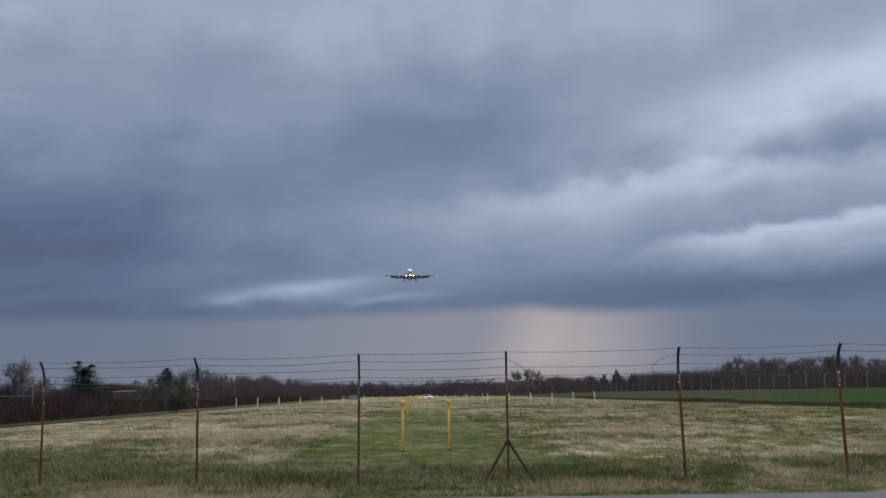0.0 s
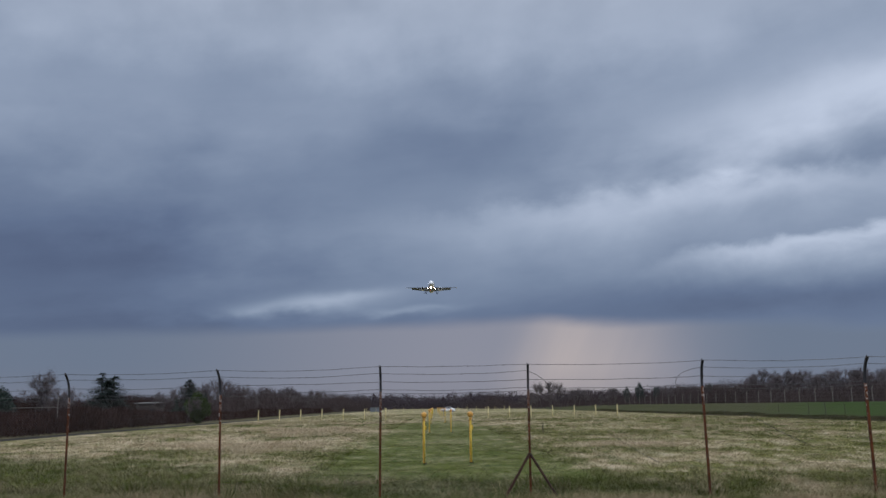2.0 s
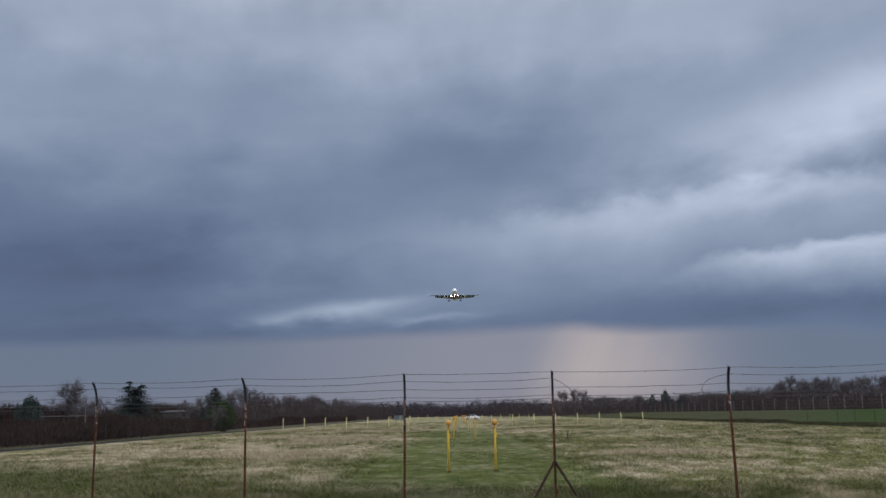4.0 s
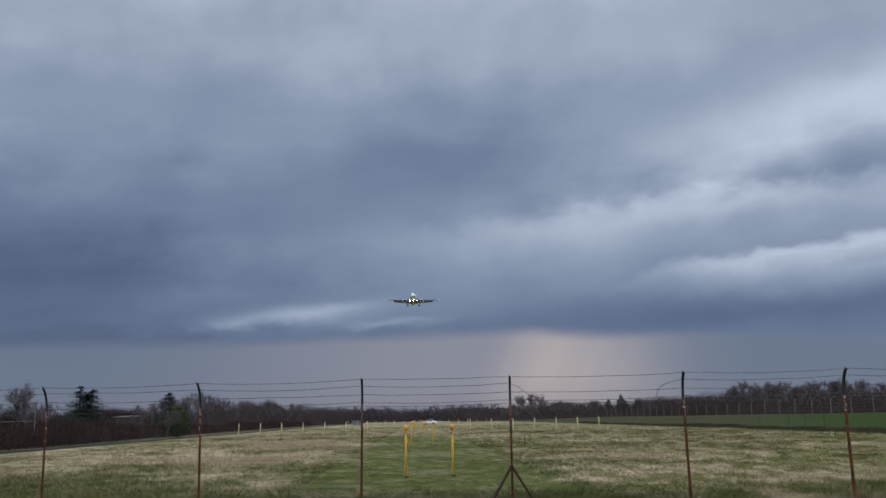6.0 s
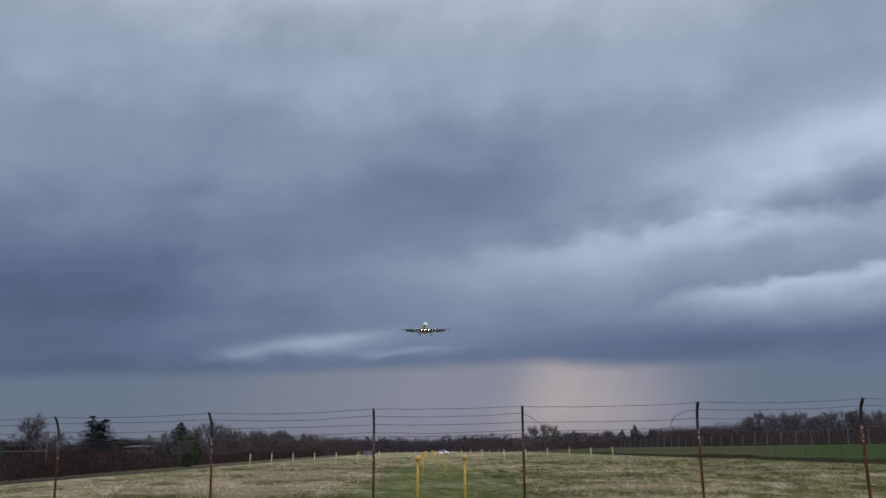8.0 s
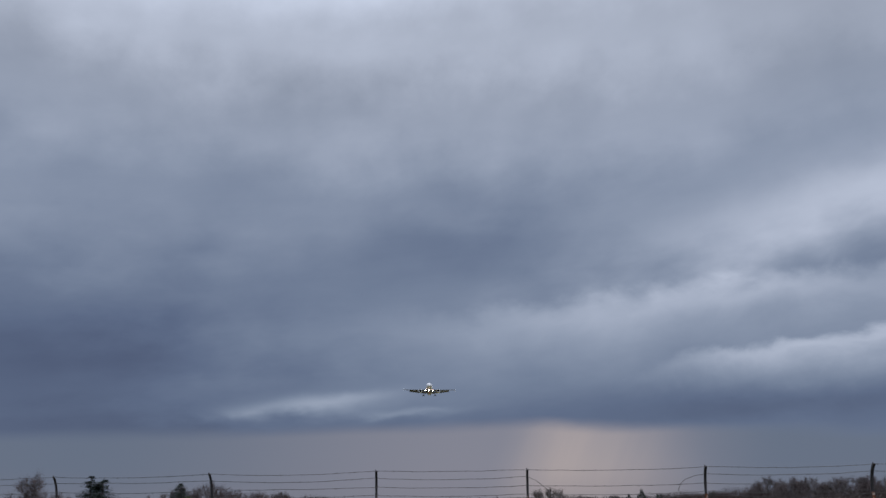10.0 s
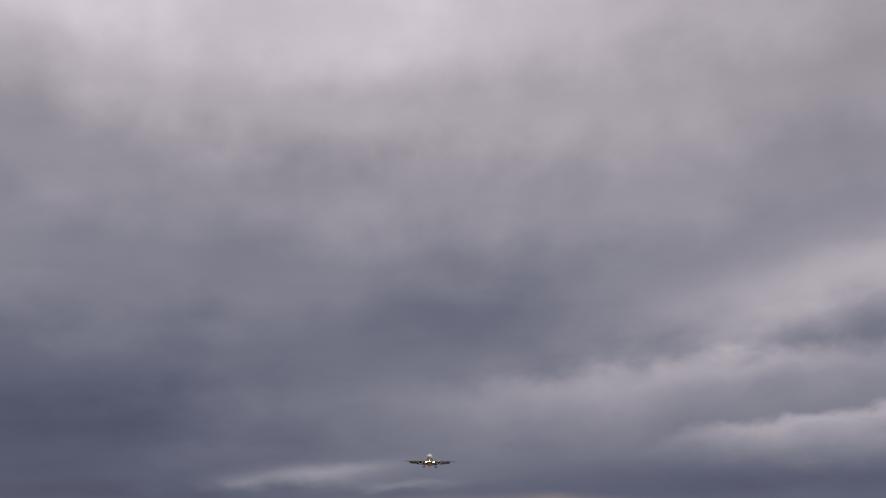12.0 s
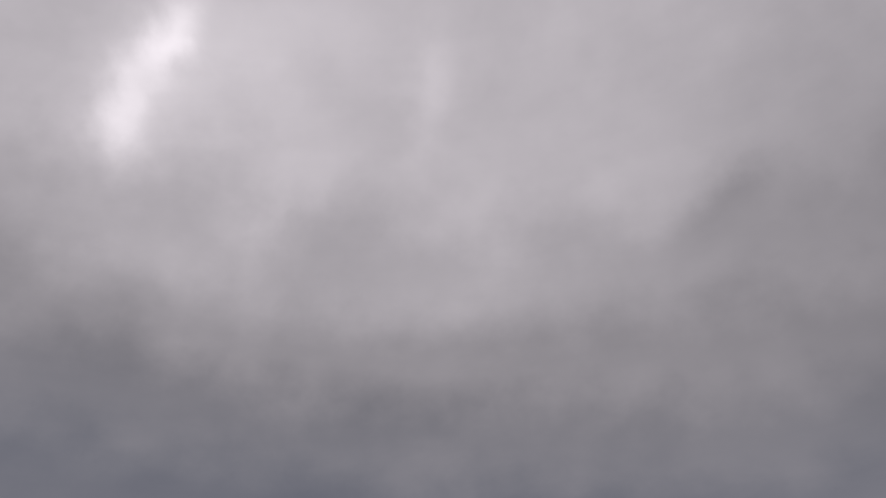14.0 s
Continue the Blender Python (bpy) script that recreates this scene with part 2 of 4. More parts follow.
def field_material(name, blades):
    """Rough winter grass: bleached straw with green showing through; the strip along the lights is mown and green."""
    m, t = node_tree(name)
    v = t.nodes.new("ShaderNodeNewGeometry").outputs["Position"]
    x, y, z = split(t, v)
    p = vec_of(t, x, y, 0.0)
    lat = op(t, "ADD", op(t, "MULTIPLY_ADD", y, 0.0377, -0.37), x)
    big = noise_at(t, vec_of(t, op(t, "MULTIPLY", x, 0.10), op(t, "MULTIPLY", y, 0.055), 2.2), 1.0, 4, 0.6)
    mid = noise_at(t, vec_of(t, op(t, "MULTIPLY", x, 0.75), op(t, "MULTIPLY", y, 0.38), 5.0), 1.0, 4, 0.6)
    fine = noise_at(t, vec_of(t, x, op(t, "MULTIPLY", y, 0.6), 0.0), 1.7, 5, 0.7)
    spread = op(t, "ADD", op(t, "ABSOLUTE", lat), op(t, "MULTIPLY_ADD", mid, 4.0, op(t, "MULTIPLY_ADD", big, 3.0, -3.5)))
    strip = op(t, "MULTIPLY", steps(t, spread, 5.0, 2.6), steps(t, y, 115.0, 70.0))
    verge = steps(t, op(t, "ADD", op(t, "MULTIPLY_ADD", mid, 5.0, y), op(t, "MULTIPLY", x, 0.75)), 25.5, 20.0)
    straw = op(t, "ADD", op(t, "MULTIPLY_ADD", big, 4.4, -1.95), op(t, "MULTIPLY_ADD", mid, 4.2, -1.95), clamp=True)
    lawn = op(t, "MULTIPLY", steps(t, x, 1.0, 9.0), steps(t, op(t, "MULTIPLY_ADD", mid, 14.0, y), 34.0, 48.0))
    straw = op(t, "MULTIPLY", straw, op(t, "SUBTRACT", 1.0, op(t, "MULTIPLY", lawn, 0.30)))
    straw = op(t, "MULTIPLY", straw, op(t, "SUBTRACT", 1.0, op(t, "MULTIPLY", strip, 0.72)))
    straw = op(t, "MULTIPLY", straw, op(t, "SUBTRACT", 1.0, op(t, "MULTIPLY", verge, 0.45)))
    rough = op(t, "MULTIPLY", steps(t, op(t, "MULTIPLY_ADD", mid, 6.0, x), -1.0, -4.5), op(t, "MULTIPLY", steps(t, op(t, "MULTIPLY_ADD", mid, 8.0, y), 27.0, 33.0), steps(t, y, 66.0, 48.0)))
    rough = op(t, "MULTIPLY", rough, steps(t, op(t, "MULTIPLY_ADD", y, 0.40, x), 0.0, 5.0))
    straw = op(t, "MULTIPLY_ADD", rough, 0.42, straw, clamp=True)
    straw = op(t, "ADD", straw, op(t, "MULTIPLY", op(t, "MULTIPLY_ADD", fine, 3.4, -1.7), op(t, "MULTIPLY_ADD", strip, -0.62, 1.0)), clamp=True)
    green = mix(t, fine, (0.076, 0.082, 0.014), (0.175, 0.164, 0.048))
    green = mix(t, op(t, "MULTIPLY", strip, op(t, "MULTIPLY_ADD", mid, 1.6, -0.05, clamp=True)), green, mix(t, op(t, "MULTIPLY_ADD", fine, 2.6, -0.8, clamp=True), (0.031, 0.056, 0.006), (0.082, 0.106, 0.016)))
    dry = mix(t, fine, (0.21, 0.16, 0.088), (0.56, 0.455, 0.30))
    green = mix(t, op(t, "MULTIPLY", verge, 0.75), green, (0.054, 0.068, 0.017))
    dry = mix(t, op(t, "MULTIPLY", verge, 0.7), dry, (0.20, 0.155, 0.095))
    col = mix(t, straw, green, dry)
    tuft = noise_at(t, vec_of(t, op(t, "MULTIPLY", x, 1.25), op(t, "MULTIPLY", y, 0.42), 7.7), 1.0, 4, 0.62)
    calm = op(t, "MULTIPLY_ADD", op(t, "MAXIMUM", strip, verge), -0.75, 1.0)
    col = mix(t, op(t, "MULTIPLY", op(t, "MULTIPLY", steps(t, tuft, 0.54, 0.66), calm), 0.6), col, (0.52, 0.43, 0.30))
    col = mix(t, op(t, "MULTIPLY", op(t, "MULTIPLY", steps(t, tuft, 0.48, 0.36), calm), 0.6), col, (0.070, 0.080, 0.024))
    bank_ = steps(t, op(t, "MULTIPLY_ADD", y, 0.0138, lat), -24.6, -26.4)
    col = mix(t, op(t, "MULTIPLY", bank_, 0.85), col, mix(t, fine, (0.030, 0.030, 0.014), (0.085, 0.075, 0.036)))
    if blades:
        r = t.nodes.new("ShaderNodeNewGeometry").outputs["Random Per Island"]
        col = mix(t, op(t, "MULTIPLY_ADD", r, 1.0, -0.7, clamp=True), col, (0.46, 0.36, 0.20))
    surface(t, col, 0.9, 0.0, None if blades else op(t, "ADD", fine, mid), 0.7, 0.12, gloss=0.04)
    return m


M_STRAW = mottled("dry_straw", (0.20, 0.145, 0.080), (0.46, 0.37, 0.23), 0.8, 0.9)
M_GROUND = field_material("field_grass", False)
M_BLADES = field_material("grass_blades", True)


def crop_material():
    """Young crop, thin and weedy towards the far end."""
    m, t = node_tree("crop_green")
    x, y, z = split(t, t.nodes.new("ShaderNodeNewGeometry").outputs["Position"])
    a = noise_at(t, vec_of(t, op(t, "MULTIPLY", x, 0.25), op(t, "MULTIPLY", y, 0.08), 0.0), 1.0, 5, 0.6)
    b = noise_at(t, vec_of(t, x, y, 0.0), 2.5, 4, 0.6)
    thick = steps(t, op(t, "ADD", op(t, "MULTIPLY_ADD", y, -0.36, x), op(t, "MULTIPLY_ADD", a, 24.0, -12.0)), -9.0, 11.0)
    f = op(t, "MULTIPLY_ADD", a, 0.9, op(t, "MULTIPLY_ADD", b, 0.8, -0.35), clamp=True)
    crop = mix(t, f, (0.015, 0.032, 0.004), (0.037, 0.061, 0.009))
    weeds = mix(t, f, (0.027, 0.031, 0.010), (0.066, 0.063, 0.025))
    surface(t, mix(t, thick, weeds, crop), 0.9, 0.0, b, 0.6, 0.08, gloss=0.04)
    return m


M_CROP = crop_material()
M_RANK = mottled("rank_grass", (0.036, 0.038, 0.015), (0.115, 0.090, 0.048), 0.4, 0.95)
M_ROAD = mottled("asphalt", (0.12, 0.112, 0.108), (0.19, 0.178, 0.17), 0.6, 0.85, 0, 0.4, 60.0)
M_TRACK = mottled("track_gravel", (0.018, 0.016, 0.014), (0.042, 0.037, 0.032), 0.4, 0.95)
M_RUST = mottled("rusty_steel", (0.022, 0.010, 0.008), (0.09, 0.034, 0.018), 5.0, 0.9, 0.2, 0.5, 40.0)


def flecked_rust():
    """Rusted angle iron with flecks of the old pale coating."""
    m, t = node_tree("flecked_rust")
    v = t.nodes.new("ShaderNodeTexCoord").outputs["Object"]
    rnd = t.nodes.new("ShaderNodeObjectInfo").outputs["Random"]
    x, y, z = split(t, v)
    p = vec_of(t, x, y, op(t, "MULTIPLY_ADD", rnd, 30.0, z))
    a, b, c = noise_at(t, p, 4.0, 5), noise_at(t, p, 45.0, 3), noise_at(t, p, 22.0, 2)
    col = mix(t, op(t, "MULTIPLY_ADD", a, 2.0, -0.6, clamp=True), (0.026, 0.011, 0.008), (0.21, 0.066, 0.024))
    flake = op(t, "MULTIPLY", steps(t, c, 0.60, 0.66), steps(t, z, 0.9, 1.5))
    flake = op(t, "MAXIMUM", flake, op(t, "MULTIPLY", steps(t, z, 1.5, 1.72), op(t, "MULTIPLY", steps(t, c, 0.45, 0.58), 0.55)))
    surface(t, mix(t, flake, col, (0.42, 0.36, 0.32)), 0.9, 0.0, b, 0.5, gloss=0.1)
    return m


M_FLECK = flecked_rust()
M_ARM = mottled("dark_paint", (0.018, 0.017, 0.02), (0.05, 0.042, 0.042), 6.0, 0.7, 0.1)
M_WIRE = mottled("weathered_wire", (0.05, 0.048, 0.048), (0.12, 0.11, 0.105), 3.0, 0.6, 0.6)
M_LINK = mottled("chain_link", (0.05, 0.04, 0.034), (0.11, 0.095, 0.08), 3.0, 0.75, 0.2)
M_YELLOW = mottled("yellow_paint", (0.50, 0.31, 0.015), (0.70, 0.46, 0.03), 3.0, 0.55)
M_ORANGE = mottled("orange_paint", (0.60, 0.27, 0.03), (0.72, 0.36, 0.05), 4.0, 0.5)
M_CREAM = mottled("faded_yellow", (0.48, 0.38, 0.15), (0.66, 0.56, 0.30), 3.0, 0.6)
M_CONCRETE = mottled("concrete", (0.13, 0.115, 0.10), (0.22, 0.195, 0.17), 2.0, 0.9)
M_BARK = mottled("bark", (0.045, 0.036, 0.032), (0.11, 0.088, 0.075), 1.5, 0.95)
# twigs and bark of the woods, lightened so the colour carries distance haze
M_TWIG = mottled("winter_twigs", (0.046, 0.033, 0.031), (0.102, 0.071, 0.064), 0.5, 0.95)
M_TREETWIG = mottled("tree_twigs", (0.074, 0.059, 0.060), (0.138, 0.112, 0.108), 0.5, 0.95)
M_TREEBARK = mottled("tree_bark", (0.066, 0.054, 0.051), (0.128, 0.105, 0.095), 1.2, 0.95)
M_BRAMBLE = mottled("bramble", (0.017, 0.0092, 0.008), (0.050, 0.027, 0.022), 0.3, 0.95)
M_FARWOOD = mottled("far_twigs", (0.040, 0.030, 0.035), (0.066, 0.050, 0.055), 0.04, 0.95)
M_NEEDLE = mottled("conifer_needles", (0.024, 0.035, 0.030), (0.062, 0.078, 0.060), 1.2, 0.9)
M_BUSH = mottled("evergreen_leaves", (0.030, 0.046, 0.015), (0.074, 0.092, 0.032), 1.5, 0.85)
M_WHITE = mottled("aircraft_white", (0.70, 0.71, 0.72), (0.80, 0.80, 0.80), 0.3, 0.35, 0, 0.02)
M_GREY = mottled("aircraft_grey", (0.105, 0.115, 0.132), (0.145, 0.155, 0.172), 0.4, 0.4, 0, 0.02)
M_METAL = mottled("bare_metal", (0.45, 0.45, 0.46), (0.6, 0.6, 0.61), 1.0, 0.3, 0.9, 0.05)
M_DARK = mottled("dark_interior", (0.012, 0.012, 0.013), (0.03, 0.03, 0.032), 2.0, 0.6)
M_TYRE = mottled("rubber", (0.015, 0.015, 0.016), (0.03, 0.03, 0.03), 4.0, 0.8)
M_GLASS = mottled("dark_glass", (0.02, 0.022, 0.026), (0.03, 0.033, 0.04), 1.0, 0.08)
M_CARWHITE = mottled("white_car_paint", (0.78, 0.79, 0.80), (0.84, 0.84, 0.85), 1.0, 0.25, 0, 0.01)
M_ROOF = mottled("pale_roof", (0.042, 0.038, 0.036), (0.075, 0.068, 0.063), 0.8, 0.9)
M_CABINROOF = mottled("grey_felt", (0.10, 0.092, 0.086), (0.17, 0.155, 0.145), 0.8, 0.9)
M_SHED = mottled("dark_boards", (0.05, 0.042, 0.036), (0.10, 0.085, 0.07), 1.5, 0.9)
M_SILVER = mottled("galvanised_sheet", (0.10, 0.115, 0.13), (0.15, 0.165, 0.18), 0.5, 0.6, 0.1)


def glow(name, colour, power):
    m, t = node_tree(name)
    e = t.nodes.new("ShaderNodeEmission")
    e.inputs[0].default_value, e.inputs[1].default_value = (*colour, 1.0), power
    o = t.nodes.new("ShaderNodeOutputMaterial")
    t.links.new(e.outputs[0], o.inputs[0])
    return m


M_LAMP = glow("landing_lamp", (1.0, 0.66, 0.50), 22.0)
M_BEACON = glow("red_beacon", (1.0, 0.08, 0.04), 2.0)


# ---- mesh helpers ----
def mesh_of(name, bm, material, smooth=False):
    me = bpy.data.meshes.new(name)
    bm.to_mesh(me)
    bm.free()
    me.materials.append(material)
    if smooth:
        me.polygons.foreach_set("use_smooth", [True] * len(me.polygons))
    return me


def part(name, bm, material, parent, label="", smooth=False):
    ob = new(name, mesh_of(name, bm, material, smooth))
    ob.parent = parent
    if label:
        ob["label"] = label
    return ob


def raw_part(name, verts, faces, material, parent=None, smooth=False):
    me = bpy.data.meshes.new(name)
    me.from_pydata(verts, [], faces)
    me.materials.append(material)
    if smooth:
        me.polygons.foreach_set("use_smooth", [True] * len(me.polygons))
    ob = new(name, me)
    ob.parent = parent
    return ob


def empty(name, m=None):
    ob = new(name)
    ob.empty_display_size = 0.3
    if m is not None:
        ob.matrix_basis = m
    return ob


def loft(bm, rings, caps=True):
    """Joins rings of equal length into a skin."""
    made = [[bm.verts.new(p) for p in r] for r in rings]
    n = len(made[0])
    for a, b in zip(made, made[1:]):
        for i in range(n):
            bm.faces.new((a[i], a[(i + 1) % n], b[(i + 1) % n], b[i]))
    if caps:
        bm.faces.new(made[0][::-1])
        bm.faces.new(made[-1])
    return bm


def circle(c, r, n=12, axis="z", rz=None):
    rz = rz or r
    pts = []
    for i in range(n):
        a = 2 * math.pi * i / n
        u, v = r * math.cos(a), rz * math.sin(a)
        pts.append({"z": (c[0] + u, c[1] + v, c[2]), "y": (c[0] + u, c[1], c[2] + v), "x": (c[0], c[1] + u, c[2] + v)}[axis])
    return pts


def tube(bm, pts, radii, n=6):
    """A round tube along points."""
    rings = []
    for i, p in enumerate(pts):
        p = Vector(p)
        d = Vector(pts[min(i + 1, len(pts) - 1)]) - Vector(pts[max(i - 1, 0)])
        d.normalize()
        side = d.cross(Vector((0.31, 0.87, 0.38)))
        side.normalize()
        up = side.cross(d)
        r = radii[i] if isinstance(radii, (list, tuple)) else radii
        rings.append([p + (side * math.cos(2 * math.pi * k / n) + up * math.sin(2 * math.pi * k / n)) * r for k in range(n)])
    return loft(bm, rings)


def box(bm, lo, hi, bevel=0.0):
    m = Matrix.LocRotScale([(a + b) / 2 for a, b in zip(lo, hi)], None, [b - a for a, b in zip(lo, hi)])
    made = bmesh.ops.create_cube(bm, size=1.0, matrix=m)
    if bevel:
        edges = {e for v in made["verts"] for e in v.link_edges}
        bmesh.ops.bevel(bm, geom=list(edges), offset=bevel, segments=2, affect="EDGES")
    return bm


def rw(s, l):
    """A place s metres along the line of the runway and l metres to its right."""
    return 0.37 - 0.0377 * s + l, s


# ---- ground ----
def ground_sheet():
    bm = bmesh.new()
    xs = [-3500, -900, -300, -120, -60, -30, -15, 0, 15, 30, 60, 120, 300, 900, 3500]
    ys = [-600, -200, -60, -20, 5, 13.2, 30, 60, 120, 250, 500, 1000, 2000, 4200]
    grid = [[bm.verts.new((x, y, 0.0)) for x in xs] for y in ys]
    for a, b in zip(grid, grid[1:]):
        for i in range(len(xs) - 1):
            bm.faces.new((a[i], a[i + 1], b[i + 1], b[i]))
    return new("ground", mesh_of("ground", bm, M_GROUND))


tagged(ground_sheet(), "rough winter meadow, bleached straw and green grass", "ground", kind="structure")


def strip_slab(name, corners, z0, z1, material):
    bm = bmesh.new()
    loft(bm, [[(x, y, z0) for x, y in corners], [(x, y, z1) for x, y in corners]])
    return new(name, mesh_of(name, bm, material))


tagged(strip_slab("road", [(-60, 8.5), (60, 2.5), (60, 10.75), (-60, 16.75)], -0.2, 0.012, M_ROAD),
       "grey worn asphalt road along the fence", "road", kind="structure")
tagged(strip_slab("track", [rw(30, -27.2), rw(30, -25.2), rw(420, -30.6), rw(420, -32.6)], -0.2, 0.015, M_TRACK),
       "narrow grey gravel track beside the hedge", "track", kind="structure")


def crop_edge(y):
    return 30.5 + 0.034 * (y - 20)


def lift(x, y):
    """Height of the land, which rises gently from the edge of the crop to the woods."""
    l = x + 0.0377 * y - 0.37
    f = min(max((l - crop_edge(y)) / (76 - crop_edge(y)), 0.0), 1.0) if y < 520 else 0.0
    return 1.12 * f


def crop_field():
    bm = bmesh.new()
    rings = []
    for y in (10, 60, 120, 200, 300, 420, 519):
        e = crop_edge(y)
        ring = [(*rw(y, l), 0.05 + lift(*rw(y, l))) for l in (e, e + 8, e + 16, 60, 76, 160)]
        rings.append(ring + [(*rw(y, 160), -0.3), (*rw(y, e), -0.3)])
    loft(bm, rings)
    bmesh.ops.recalc_face_normals(bm, faces=bm.faces[:])
    return new("crop_field", mesh_of("crop_field", bm, M_CROP))


tagged(crop_field(), "even green field of young crop rising to the woods", "field", kind="structure")


# ---- boundary fence ----
POSTS = [(-19.5, 18.1), (-16.5, 17.75), (-13.6, 17.4), (-10.6, 17.1), (-7.65, 16.78), (-4.55, 16.23), (-1.58, 15.87),
         (1.09, 15.92), (4.15, 15.58), (6.87, 15.34), (9.75, 15.1), (12.65, 14.85), (15.55, 14.6), (18.4, 14.4)]
POST_X = [p[0] for p in POSTS]


def fence_y(x):
    return float(np.interp(x, POST_X, [p[1] for p in POSTS]))


def post_curve():
    """Shaft and the arm that leans out over the road."""
    pts = [(0, 0, -0.4), (0, 0, 0.6), (0, 0, 1.2), (0, 0, 1.86)]
    for i in range(1, 7):
        a = radians(62) * i / 6
        pts.append((0, -0.42 * (1 - math.cos(a)), 1.86 + 0.50 * math.sin(a)))
    return pts


def angle_iron(bm, pts, w=0.052, th=0.012):
    """An L profile swept along a curve in the yz plane."""
    rings = []
    for i, p in enumerate(pts):
        a, b = pts[max(i - 1, 0)], pts[min(i + 1, len(pts) - 1)]
        t = Vector(b) - Vector(a)
        t.normalize()
        n = Vector((0, -t.z, t.y))
        prof = [(-w / 2, 0), (w / 2, 0), (w / 2, th), (-w / 2 + th, th), (-w / 2 + th, w), (-w / 2, w)]
        rings.append([Vector(p) + Vector((u, 0, 0)) - n * v for u, v in prof])
    return loft(bm, rings)


def fence():
    f = empty("boundary_fence")
    tagged(f, "rusty steel boundary fence with barbed wire and chain link", "fence")
    curve = post_curve()
    low_me = mesh_of("post", angle_iron(bmesh.new(), curve[:4], 0.040), M_FLECK)
    arm_me = mesh_of("arm", angle_iron(bmesh.new(), curve[3:], 0.040), M_ARM)
    rng = random.Random(5)
    for x in POST_X:
        p = new("post", low_me)
        p.parent = f
        p.matrix_basis = pose(x, fence_y(x), 0, rng.uniform(-0.6, 0.6), rng.uniform(-0.7, 0.7), rng.uniform(-4, 4))
        a = new("arm", arm_me)
        a.parent = p
        a["label"] = "black curved arm"
    # struts at one post
    x0 = 1.09
    for sx in (-1, 1):
        bm = bmesh.new()
        tube(bm, [(x0, fence_y(x0) - 0.03, 0.74), (x0 + sx * 0.50, fence_y(x0) - 0.14, -0.08)], 0.024, 6)
        part("strut", bm, M_RUST, f)
    # barbed wire
    rests = [(curve[9], 0.0), (curve[7], 0.0), (curve[5], 0.0), (curve[3], 0.04), ((0, 0, 1.84), 0.0)]
    for k, ((_, oy, oz), dz_) in enumerate(rests):
        wrng = random.Random(20 + k)
        for xa, xb in zip(POST_X, POST_X[1:]):
            if k == 1 and xa == 1.09:
                continue
            bm = bmesh.new()
            sag = wrng.uniform(0.015, 0.05)
            pts, steps_n = [], 10
            for i in range(steps_n + 1):
                s = i / steps_n
                x = xa + (xb - xa) * s
                pts.append((x, fence_y(x) + oy, oz + dz_ - 4 * sag * s * (1 - s) + wrng.uniform(-0.006, 0.006)))
            tube(bm, pts, 0.0042, 4)
            n = int((xb - xa) / 0.16)
            if k < 4:
                for i in range(n):
                    x = xa + (i + wrng.random() * 0.4) * 0.16
                    s = (x - xa) / (xb - xa)
                    z = oz + dz_ - 4 * sag * s * (1 - s)
                    a = wrng.uniform(0, 3.14)
                    v = Vector((0.35, math.cos(a), math.sin(a))) * 0.015
                    c = Vector((x, fence_y(x) + oy, z))
                    tube(bm, [c - v, c + v], 0.004, 3)
            part("barbed_wire" if k < 4 else "line_wire", bm, M_WIRE, f)
    # the broken strand hangs loose at both of its posts
    oy, oz = curve[7][1], curve[7][2]
    for pts in ([(1.09, 0, 0), (1.24, 0, -0.07), (1.38, 0.02, -0.17), (1.50, 0.03, -0.30), (1.72, 0.05, -0.34)],
                [(4.15, 0, 0), (3.95, 0, -0.03), (3.78, 0, -0.09), (3.70, 0.02, -0.16), (3.66, 0.03, -0.26), (3.67, 0.03, -0.32)]):
        bm = bmesh.new()
        tube(bm, [(x, fence_y(x) + oy + b, oz + c) for x, b, c in pts], 0.0045, 4)
        part("loose_wire", bm, M_WIRE, f, "broken hanging barbed wire")
    # slack diagonal wires in two bays
    for xa, za, xb, zb in ((2.50, 1.06, 3.32, 0.56), (4.85, 1.37, 5.90, 0.80)):
        bm = bmesh.new()
        tube(bm, [(xa, fence_y(xa) - 0.02, za), ((xa + xb) / 2, fence_y((xa + xb) / 2) - 0.02, (za + zb) / 2 - 0.02), (xb, fence_y(xb) - 0.02, zb)], 0.004, 4)
        part("slack_wire", bm, M_ARM, f)
    # chain link, bay by bay
    cell, top = 0.06, 1.84
    for xa, xb in zip(POST_X, POST_X[1:]):
        verts, faces = [], []
        n = int((xb - xa) / cell)
        rows = int(top / cell) * 2
        step = (xb - xa) / n
        r = 0.0025
        for i in range(n):
            base = len(verts)
            for j in range(rows + 1):
                x = xa + step * (i + (0.02 if j % 2 == 0 else 0.98))
                z = 0.02 + j * cell / 2
                y = fence_y(x) + (0.004 if i % 2 else -0.004)
                verts += [(x - r, y, z), (x + r, y - r, z), (x, y + r, z + r)]
            for j in range(rows):
                a, b = base + 3 * j, base + 3 * j + 3
                for q in range(3):
                    faces.append((a + q, a + (q + 1) % 3, b + (q + 1) % 3, b + q))
        o = raw_part("chain_link", verts, faces, M_LINK, f)
        o["kind"] = "stuff"


fence()


